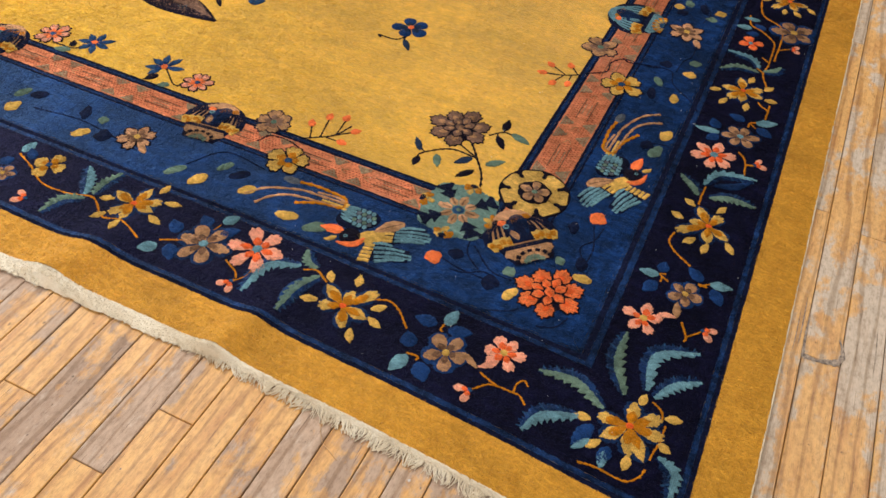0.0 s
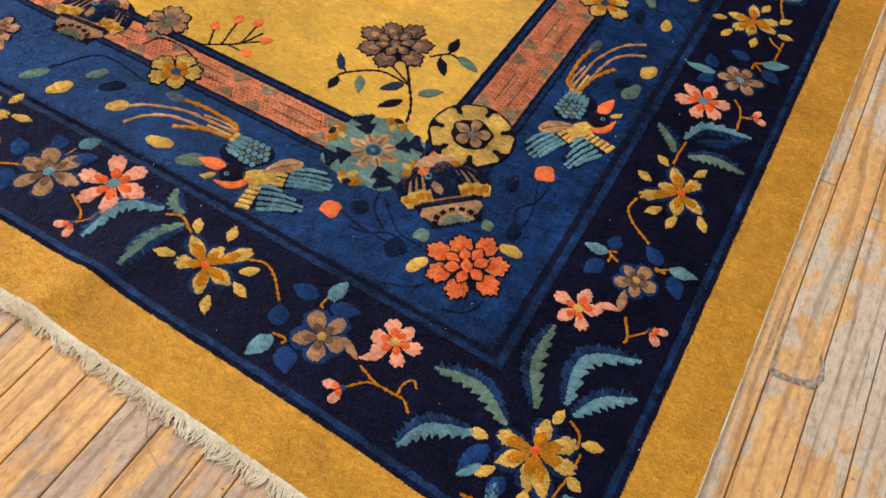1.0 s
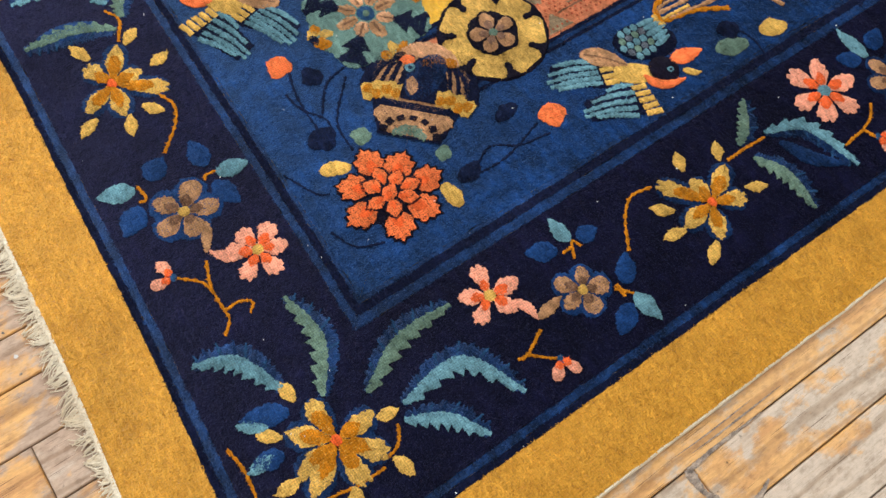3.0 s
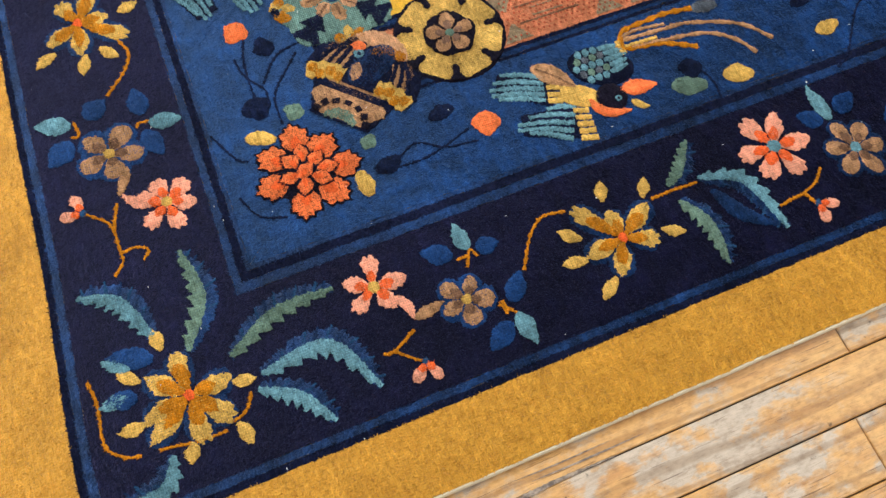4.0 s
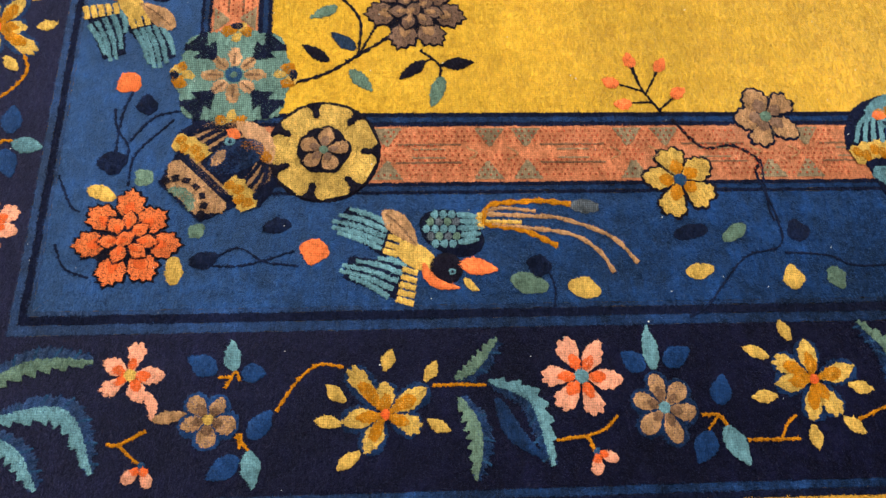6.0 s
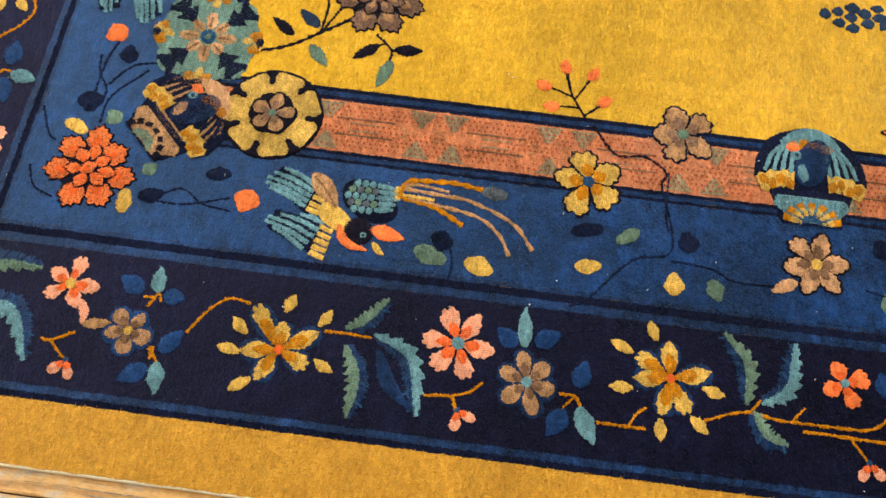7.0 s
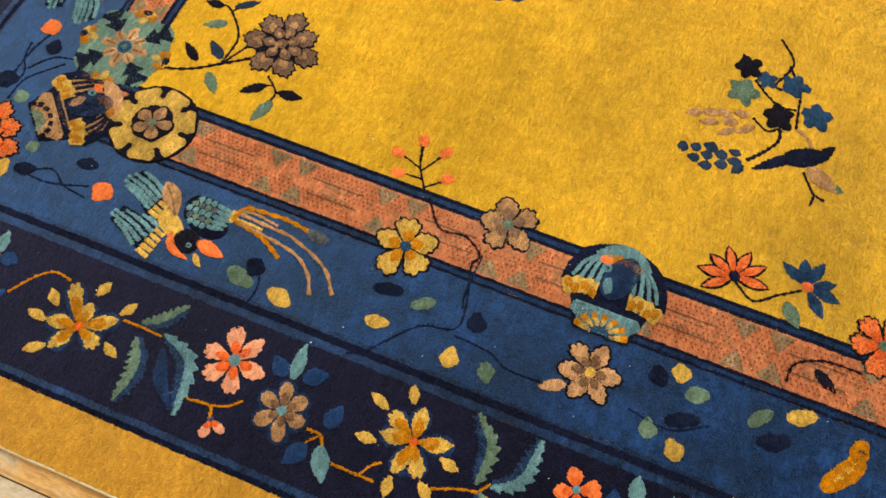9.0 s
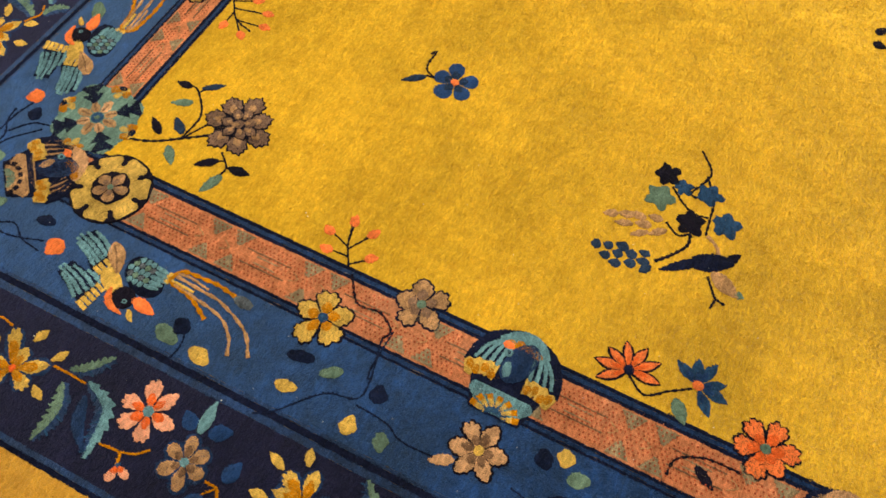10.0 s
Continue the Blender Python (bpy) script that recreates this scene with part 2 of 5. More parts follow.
    tree.links.new(own((1, 0.10, 1)), wave.inputs["Vector"])
    base = mixed(tree, 1.0, base, ramp(tree, wave.outputs["Fac"], (0.03, (0.74, 0.69, 0.63)), (0.16, (1.0,) * 3), (0.9, (1.04,) * 3)), "MULTIPLY")
    base = mixed(tree, 1.0, base, ramp(tree, specks, (0.25, (0.30,) * 3), (0.31, (1.0,) * 3)), "MULTIPLY")
    tree.links.new(base, shader.inputs["Base Color"])
    gloss = ramp(tree, mask, (0.0, (0.66,) * 3), (1.0, (0.42,) * 3))
    tree.links.new(gloss, shader.inputs["Roughness"])
    bump = add(tree, "ShaderNodeBump", Strength=0.5, Distance=0.0012)
    tree.links.new(math_node(tree, "ADD", grain, math_node(tree, "MULTIPLY", mask, 0.25)), bump.inputs["Height"])
    tree.links.new(bump.outputs["Normal"], shader.inputs["Normal"])
    return mat


WOOD = oak()


def plain(name, colour, rough=0.8, scale=30):
    mat, tree, shader = nodes_of(name, rough)
    fine = noise_tex(tree, position(tree), scale, 4.0)
    tree.links.new(mixed(tree, fine, shade(colour, 0.85), shade(colour, 1.1)), shader.inputs["Base Color"])
    return mat


PLASTER = plain("plaster", (0.62, 0.58, 0.52))
CORD = plain("selvedge_cotton", (0.74, 0.64, 0.45), 0.9, 300)
GAP = plain("dark_dirt", (0.05, 0.038, 0.028), 0.9, 90)

# ---- the room ----
def link(name, verts, faces, material, parent=None, label="", wool=False):
    mesh = bpy.data.meshes.new(name)
    if wool:
        woolly(mesh, np.array(verts, float), faces)
    else:
        mesh.from_pydata(verts, [], faces)
    mesh.materials.append(material)
    ob = new(name, mesh)
    ob.parent = parent
    if label:
        ob["label"] = label
    return ob


fibres = np.random.default_rng(21)


def woolly(mesh, verts, faces):
    """Fills a mesh with its faces and, on those that look up, short fibre tips that lean towards the fringed end."""
    tris = np.array([(f[0], f[i], f[i + 1]) for f in faces for i in range(1, len(f) - 1)])
    a, b, c = (verts[tris[:, i]] for i in range(3))
    cross = np.cross(b - a, c - a)
    area = np.linalg.norm(cross, axis=1) / 2
    flat = np.abs(cross[:, 2]) > 1.2 * area
    mid = (a + b + c) / 3
    away = np.hypot(np.maximum(0, -0.9 - mid[:, 0]), np.maximum(0, mid[:, 1] - 1.5))
    dense = DENSITY * np.clip(1.0 - 1.3 * away, 0.16, 1.0) * flat
    seen = (mid[:, 0] > -2.35) & (mid[:, 1] < 2.7)
    count = fibres.poisson(area * dense * seen)
    pick = np.repeat(np.arange(len(tris)), count)
    n = len(pick)
    u, v = fibres.random(n), fibres.random(n)
    fold = u + v > 1
    u[fold], v[fold] = 1 - u[fold], 1 - v[fold]
    root = a[pick] + u[:, None] * (b - a)[pick] + v[:, None] * (c - a)[pick]
    size = np.clip(1.0 + 1.1 * away[pick], 1.0, 2.0)
    lean = np.stack([fibres.normal(0.12, 0.55, n), fibres.normal(-0.75, 0.55, n)], 1)
    lean /= np.linalg.norm(lean, axis=1)[:, None] + 1e-6
    rise = fibres.uniform(0.08, 0.62, n)
    long = fibres.uniform(0.0020, 0.0036, n) * size
    tip = root + np.column_stack([lean * (long * np.cos(rise))[:, None], long * np.sin(rise)])
    half = (fibres.uniform(0.00055, 0.0010, n) * size)[:, None] * np.column_stack([-lean[:, 1], lean[:, 0], fibres.uniform(-0.6, 0.6, n)])
    root[:, 2] -= 0.0003
    extra = np.stack([root - half, root + half, tip], 1).reshape(-1, 3)
    loops = np.concatenate([np.concatenate([np.array(f) for f in faces]), len(verts) + np.arange(3 * n)])
    lengths = np.concatenate([np.array([len(f) for f in faces]), np.full(n, 3)])
    mesh.vertices.add(len(verts) + 3 * n)
    mesh.vertices.foreach_set("co", np.concatenate([verts, extra]).ravel())
    mesh.loops.add(len(loops))
    mesh.loops.foreach_set("vertex_index", loops)
    mesh.polygons.add(len(lengths))
    mesh.polygons.foreach_set("loop_start", np.concatenate([[0], np.cumsum(lengths)[:-1]]))
    mesh.update(calc_edges=True)


DENSITY = 420000


def box(name, lo, hi, material, parent=None, label=""):
    (a, b, c), (d, e, f) = lo, hi
    verts = [(x, y, z) for z in (c, f) for x, y in ((a, b), (d, b), (d, e), (a, e))]
    faces = [(3, 2, 1, 0), (4, 5, 6, 7), (0, 1, 5, 4), (1, 2, 6, 5), (2, 3, 7, 6), (3, 0, 4, 7)]
    return link(name, verts, faces, material, parent, label)


X0, X1, Y0, Y1, TOP = -4.6, 3.4, -3.0, 5.6, 3.0
floor = tagged(box("floor", (X0, Y0, -0.06), (X1, Y1, -0.014), GAP), "old oak strip floor with worn orange varnish", "floor", kind="structure")
tagged(box("ceiling", (X0, Y0, TOP), (X1, Y1, TOP + 0.1), PLASTER), "plain plaster ceiling", "ceiling", kind="structure")
tagged(box("wall_west", (X0 - 0.15, Y0, -0.06), (X0, Y1, TOP), PLASTER), "plain plaster wall", "wall", kind="structure")
tagged(box("wall_east", (X1, Y0, -0.06), (X1 + 0.15, Y1, TOP), PLASTER), "plain plaster wall", "wall", kind="structure")
tagged(box("wall_south", (X0 - 0.15, Y0 - 0.15, -0.06), (X1 + 0.15, Y0, TOP), PLASTER), "plain plaster wall", "wall", kind="structure")
tagged(box("wall_north", (X0 - 0.15, Y1, -0.06), (X1 + 0.15, Y1 + 0.15, TOP), PLASTER), "plain plaster wall", "wall", kind="structure")

# ---- the rug: a sheet of bands with raised wool motifs ----
PILE = 0.012
rng = random.Random(4)
rug = tagged(new("rug"), "gold and blue floral wool rug with cream cotton fringe", "rug")


def swell(x, y):
    """Low waves of the rug near its fringed end."""
    near = max(0.0, 1 - max(0.0, y + 0.09) / 0.32)
    z = 0.0
    for at, wide, high in ((-0.80, 0.040, 0.021), (-1.17, 0.055, 0.027), (-1.45, 0.08, 0.010), (-0.5, 0.10, 0.004)):
        u = (x - at - 0.25 * y) / wide
        z += high * math.exp(-u * u)
    return z * near * near * (3 - 2 * near)


def sway(x):
    """Sideways drift of the end bands."""
    return 0.022 * math.exp(-(((x + 0.95) / 0.42) ** 2)) - 0.020 * math.exp(-(((x + 0.05) / 0.22) ** 2)) + 0.012 * math.exp(-(((x + 1.5) / 0.3) ** 2))


def top(x, y, lift=0.0):
    return PILE + swell(x, y) + lift


def wiggle(s, seed, amount):
    return amount * (noise.noise((s * 260, seed, 0.3)) + 0.6 * noise.noise((s * 70, seed, 7.1)))


def spread_of(lo, hi, step):
    n = max(1, int(round((hi - lo) / step)))
    return [lo + (hi - lo) * i / n for i in range(n + 1)]


def band_mesh(name, rows, along, n, place, material, label, lift, parent):
    verts, faces, w = [], [], n + 1
    for k in along:
        for i in range(w):
            x, y = place(k, i / n, i in (0, n))
            y += sway(x) * max(0.0, 1 - max(0.0, y) / 0.4)
            verts.append((x, y, top(x, y, lift)))
    for r in range(len(along) - 1):
        for i in range(n):
            a = r * w + i
            faces.append((a, a + 1, a + w + 1, a + w) if rows else (a, a + w, a + w + 1, a + 1))
    return link(name, verts, faces, material, parent, label, True)


def side_band(name, xa, xb, ya, yb, material, label="", lift=0.0, rough=0.0017):
    """A strip along the long side from x = xa to x = xb, mitred at the corner from y = ya to y = yb."""
    def place(k, f, rim):
        x, low = xa + (xb - xa) * f, ya + (yb - ya) * f
        y = low + (NORTH - low) * k
        return (x + (wiggle(y, xa * 31 + f, rough) if rim else 0), y)
    return band_mesh(name, False, spread_of(0, 1, 0.0025 if rough else 0.01), 3 if abs(xa - xb) < 0.03 else 7, place, material, label, lift, rug)


def end_band(name, ya, yb, xa, xb, material, label="", lift=0.0, rough=0.0017):
    """A strip along the fringed end from y = ya to y = yb, mitred at the corner from x = xa to x = xb."""
    def place(k, f, rim):
        y, high = ya + (yb - ya) * f, xa + (xb - xa) * f
        x = WEST + (high - WEST) * k
        return (x, y + (wiggle(x, ya * 37 + f, rough) if rim else 0))
    return band_mesh(name, False, spread_of(0, 1, 0.0025 if rough else 0.01), 3 if abs(ya - yb) < 0.03 else 7, place, material, label, lift, rug)


WEST, NORTH = -2.75, 3.6
LINES = (0.086, 0.0, -0.009, -0.019, -0.217, -0.230, -0.242, -0.248, -0.404, -0.409, -0.416, -0.422, -0.508, -0.515, -0.523, -0.530)
BANDS = (("ochre_border", EDGE), ("ink_line", INK), ("blue_line", LINEBLUE), ("navy_border", NAVY), ("blue_line", LINEBLUE), ("ink_line", INK),
         ("blue_line", LINEBLUE), ("blue_border", BLUE), ("ink_line", INK), ("blue_core", DEEPBLUE), ("ink_line", INK), ("salmon_border", SALMON), ("ink_line", INK), ("blue_core", DEEPBLUE), ("ink_line", INK))
ENDS = (-0.086, 0.0, 0.009, 0.019, 0.208, 0.218, 0.228, 0.233, 0.404, 0.409, 0.415, 0.420, 0.486, 0.493, 0.500, 0.507)
for (bname, bmat), xa, xb, ya, yb in zip(BANDS, LINES[:-1], LINES[1:], ENDS[:-1], ENDS[1:]):
    side_band(bname, xa, xb, ya, yb, bmat)
    end_band(bname, ya, yb, xa, xb, bmat)
# the open gold field, a finely divided sheet
fx, fy = spread_of(WEST, LINES[-1], 0.02), spread_of(ENDS[-1], NORTH, 0.02)
fverts = [(x, y + sway(x) * max(0.0, 1 - y / 0.4), top(x, y)) for y in fy for x in fx]
ffaces = [(r * len(fx) + i, r * len(fx) + i + 1, (r + 1) * len(fx) + i + 1, (r + 1) * len(fx) + i) for r in range(len(fy) - 1) for i in range(len(fx) - 1)]
link("field", fverts, ffaces, GOLD, rug, "open golden yellow wool field", True)

# ---- motif shapes: ribbons and blobs of pile standing a little proud ----
def smooth(points, step=0.0019):
    """A curve through a few points, in even short steps."""
    pts = [Vector(p) for p in points]
    if len(pts) == 2:
        n = max(3, int((pts[1] - pts[0]).length / step))
        return [pts[0].lerp(pts[1], i / n) for i in range(n + 1)]
    out = []
    ends = [2 * pts[0] - pts[1]] + pts + [2 * pts[-1] - pts[-2]]
    for a, b, c, d in zip(ends, ends[1:], ends[2:], ends[3:]):
        n = max(2, int((c - b).length / step))
        for i in range(n):
            t = i / n
            out.append(0.5 * (2 * b + (c - a) * t + (2 * a - 5 * b + 4 * c - d) * t * t + (3 * b - a - 3 * c + d) * t**3))
    return out + [pts[-1]]


def ribbon(name, points, wide, material, parent, lift=0.0012, jag=0.0013, left=None, label=""):
    """A raised strip along a curve; wide(t) is its half width on both sides, left(t) another one on its left."""
    line, lift = smooth(points), lift + 0.0004 + rng.uniform(0, 0.0002)
    verts, faces, n = [], [], len(line)
    for i, p in enumerate(line):
        ahead = (line[min(i + 1, n - 1)] - line[max(i - 1, 0)]).normalized()
        side, t = Vector((-ahead.y, ahead.x)), i / (n - 1)
        a = (left or wide)(t) + rng.uniform(-jag, jag)
        b = wide(t) + rng.uniform(-jag, jag)
        for q, drop in ((p + side * (a + 0.0006), 0.0022), (p + side * a, 0.0), (p, -0.0003), (p - side * b, 0.0), (p - side * (b + 0.0006), 0.0022)):
            verts.append((q.x, q.y, top(q.x, q.y, lift) - drop))
    for i in range(n - 1):
        for j in range(4):
            a = i * 5 + j
            faces.append((a, a + 1, a + 6, a + 5))
    return link(name, verts, faces, material, parent, label, True)


def blob(name, c, reach, material, parent, lift=0.0012, jag=0.0013, count=0, label=""):
    """A raised patch round c; reach(angle) is its radius."""
    lift += 0.0004 + rng.uniform(0, 0.0002)
    n = count or max(10, int(reach(0.0) * 2 * math.pi / 0.003))
    verts, faces = [(c[0], c[1], top(c[0], c[1], lift))], []
    for drop, out in ((0.0, 0.0), (0.0022, 0.0006)):
        for i in range(n):
            a = 2 * math.pi * i / n
            r = reach(a) + (rng.uniform(-jag, jag) if not out else 0.0)
            if out:
                x0, y0, _ = verts[1 + i]
                x, y = x0 + out * math.cos(a), y0 + out * math.sin(a)
            else:
                x, y = c[0] + r * math.cos(a), c[1] + r * math.sin(a)
            verts.append((x, y, top(x, y, lift) - drop))
    for i in range(n):
        j = (i + 1) % n
        faces += [(0, 1 + i, 1 + j), (1 + i, 1 + n + i, 1 + n + j, 1 + j)]
    return link(name, verts, faces, material, parent, label, True)


def oval(rx, ry, turn=0.0):
    return lambda a: rx * ry / math.hypot(ry * math.cos(a - turn), rx * math.sin(a - turn))


def polar(c, angle, r):
    return (c[0] + r * math.cos(angle), c[1] + r * math.sin(angle))


def round_petal(w):
    return lambda t: w * (0.22 + 0.78 * math.sin(math.pi * min(1.0, 0.08 + t * 0.78)) ** 0.9) * (1 if t < 0.86 else max(0.12, 1 - ((t - 0.86) / 0.14) ** 2))


def leaf_shape(w):
    return lambda t: w * max(0.06, math.sin(math.pi * (0.06 + 0.92 * t**0.85)))


def leaf(a, b, w, material, bend=0.0, lift=0.0012, name="leaf", parent=None):
    """A plain leaf or petal from its base to its tip, w its full width."""
    mid = ((a[0] + b[0]) / 2 - (b[1] - a[1]) * bend, (a[1] + b[1]) / 2 + (b[0] - a[0]) * bend)
    return ribbon(name, (a, mid, b), leaf_shape(w / 2), material, parent or rug, lift)


def spot(c, rx, ry, material, turn=0.0, name="leaf_spot"):
    return blob(name, c, lambda a, f=oval(rx, ry, turn), k=rng.uniform(0, 6): f(a) * (0.86 + 0.36 * abs(math.cos(a - turn)) ** 6 + 0.06 * math.sin(3 * a + k)), material, rug, 0.0011, 0.0011)


def stem(points, material=AMBER, w=0.0036, name="stem", lift=0.0009, parent=None):
    return ribbon(name, points, lambda t: w / 2 * (0.85 + 0.3 * math.sin(60 * t)), material, parent or rug, lift, 0.0008)


def frond(points, w, material, teeth=1, halo=True):
    """A serrated leaf: toothed on one side (1: left of its course, -1: right), with a blue ground on the other."""
    def toothed(t):
        saw = (t * 7.5) % 1.0
        return w * (0.25 + 0.85 * math.sin(math.pi * (0.10 + 0.86 * t))) * (0.42 + 0.58 * saw)
    back = lambda t: w * 0.32 * math.sin(math.pi * (0.06 + 0.9 * t))
    if halo:
        wide = lambda t: w * 1.1 * math.sin(math.pi * (0.05 + 0.92 * t)) ** 0.8
        thin = lambda t: w * 0.3
        ribbon("leaf_shade", points, wide if teeth > 0 else thin, LINEBLUE, rug, 0.0006, 0.0034, thin if teeth > 0 else wide)
        line = smooth(points, 0.006)
        for i in range(2, len(line) - 1, 2):
            ahead = (line[i] - line[i - 1]).normalized()
            out = Vector((-ahead.y, ahead.x)) * (-teeth)
            reach = w * 1.25 * math.sin(math.pi * (0.08 + 0.84 * i / len(line)))
            ribbon("leaf_streak", (line[i], line[i] + out * reach + ahead * reach * 0.55), lambda t: 0.0024 * (1 - 0.7 * t), DEEPBLUE if i % 4 else STEEL, rug, 0.0009, 0.0009)
    return ribbon("frond", points, back if teeth > 0 else toothed, material, rug, 0.0014, 0.0012, toothed if teeth > 0 else back)


# half outlines of petals, from base to tip: share of the length, share of the half width
NOTCHED = ((0.0, 0.20), (0.14, 0.34), (0.30, 0.55), (0.46, 0.80), (0.60, 0.84), (0.66, 1.0), (0.80, 0.98), (0.84, 0.66), (0.97, 0.58), (1.0, 0.30), (0.90, 0.0))
BROAD = ((0.0, 0.22), (0.15, 0.45), (0.30, 0.72), (0.48, 0.95), (0.66, 1.0), (0.80, 0.90), (0.91, 0.66), (0.97, 0.38), (1.0, 0.0))
POINTED = ((0.0, 0.24), (0.16, 0.55), (0.32, 0.86), (0.46, 1.0), (0.60, 0.94), (0.74, 0.70), (0.87, 0.36), (1.0, 0.0))
TORN = ((0.0, 0.22), (0.16, 0.50), (0.34, 0.84), (0.50, 1.0), (0.58, 0.80), (0.72, 0.86), (0.80, 0.55), (0.92, 0.42), (1.0, 0.0))


def petal(name, c, angle, near, far, half, shape, material, parent, lift=0.0013, jag=0.0011, grow=0.0):
    """A petal with a drawn outline, from near to far along angle; grow widens it all round."""
    lift += 0.0004 + rng.uniform(0, 0.0002)
    sway_by = rng.uniform(-0.12, 0.12)
    other = rng.uniform(0.86, 1.08)
    half_ring = [(near - grow + (far - near + 2 * grow) * s, (half * w + grow * min(1.0, 2 * w))) for s, w in shape]
    ring = [(s, -w) for s, w in half_ring] + [(s, w * other) for s, w in half_ring[-2::-1]]
    fine = []
    for (s0, w0), (s1, w1) in zip(ring, ring[1:] + ring[:1]):
        n = max(1, round(math.hypot(s1 - s0, w1 - w0) / 0.0026))
        fine += [(s0 + (s1 - s0) * k / n + rng.uniform(-jag, jag) * 0.7, w0 + (w1 - w0) * k / n + rng.uniform(-jag, jag)) for k in range(n)]
    cs, sn = math.cos(angle), math.sin(angle)
    mid = near + 0.56 * (far - near)

    def lay(s, w):
        w += sway_by * (s - mid) * (s - near) / max(far, 1e-6)
        return c[0] + s * cs - w * sn, c[1] + s * sn + w * cs

    verts, faces, n = [], [], len(fine)
    x, y = lay(mid, 0.0)
    verts.append((x, y, top(x, y, lift)))
    for drop, out in ((0.0, 0.0), (0.0022, 0.0006)):
        for s, w in fine:
            d = math.hypot(s - mid, w) or 1.0
            x, y = lay(s + out * (s - mid) / d, w + out * w / d)
            verts.append((x, y, top(x, y, lift) - drop))
    for k in range(n):
        m = (k + 1) % n
        faces += [(0, 1 + k, 1 + m), (1 + k, 1 + n + k, 1 + n + m, 1 + m)]
    return link(name, verts, faces, material, parent, "", True)


def blossom(c, r, turn, outer, inner, heart, petals=5, w=0.28, outline=None, shade_mat=None, up=0.0, arc=0.0, shape=NOTCHED, label=""):
    """A flower seen from above: ragged petals with darker bases round a heart."""
    core = blob("flower", c, oval(r * 0.17, r * 0.17), heart, rug, up + 0.0026, 0.0008, 9, label)
    for i in range(petals):
        a = turn + (arc * (i / (petals - 1) - 0.5) if arc else 2 * math.pi * i / petals) + rng.uniform(-0.09, 0.09)
        far = r * rng.uniform(0.90, 1.07)
        half = r * w * rng.uniform(0.90, 1.10) * 1.12
        form = shape if shape is POINTED or rng.random() < 0.7 else TORN
        if shade_mat:
            ribbon("petal_shade", (polar(c, a, r * 0.1), polar(c, a, far * 1.10)), round_petal(half * 1.5), shade_mat, core, up + 0.0005, 0.0018)
        state = rng.getstate()
        if outline:
            petal("petal_outline", c, a, r * 0.12, far, half, form, outline, core, up + 0.0007, 0.0007, 0.0035)
        rng.setstate(state)
        petal("petal", c, a, r * 0.15, far, half, form, outer, core, up + 0.0013, 0.0009)
        if inner:
            petal("petal_base", c, a + rng.uniform(-0.1, 0.1), r * 0.15, far * rng.uniform(0.5, 0.64), half * 0.55, TORN, inner, core, up + 0.0019, 0.0011)
    return core


SPIKED = ((0.0, 0.24), (0.14, 0.55), (0.30, 0.90), (0.40, 1.0), (0.50, 0.86), (0.60, 0.96), (0.74, 0.98), (0.76, 0.55), (0.90, 0.48), (0.91, 0.18), (1.05, 0.0))
PEONY_OUTER = ((0.66, 0.0), (0.55, 0.58), (0.54, -0.60), (-0.06, 0.70), (-0.07, -0.72), (-0.57, 0.36), (-0.57, -0.38))
PEONY_INNER = ((0.33, 0.30), (0.36, -0.02), (0.33, -0.33), (0.06, 0.36), (0.06, -0.37), (-0.26, 0.17), (-0.26, -0.18), (0.04, 0.0))


def peony(c, r, turn, outer, inner, outline, label=""):
    """A full blossom: seven ragged outer petals and smaller folded ones inside, with thin dark lines between."""
    core = blob("peony", c, lambda a: r * 0.66, outline, rug, 0.0006, 0.0012, 0, label)
    for ring, size in ((PEONY_OUTER, 0.285), (PEONY_INNER, 0.184)):
        for n, (u, v) in enumerate(ring):
            p = (c[0] + r * (u * math.cos(turn) - v * math.sin(turn)), c[1] + r * (u * math.sin(turn) + v * math.cos(turn)))
            out = turn + math.atan2(v, u)
            big = size > 0.2
            long, half = r * size * (1.14 if big else 1.10), r * size * (0.97 if big else 0.78)
            up = 0.0 if big else 0.0008 + 0.00012 * n
            state = rng.getstate()
            petal("petal_outline", polar(p, out, -long), out, 0.0, 2 * long, half, SPIKED if big else POINTED, outline, core, 0.0010 + up, 0.0005, 0.0030)
            rng.setstate(state)
            petal("petal" if big else "inner_petal", polar(p, out, -long), out, 0.0, 2 * long, half, SPIKED if big else POINTED, outer, core, 0.0014 + up, 0.0007)
            petal("petal_base", polar(p, out, -long), out, long * 0.12, long * 1.15, half * 0.42, TORN, inner, core, 0.0020 + up, 0.0010)
    return core


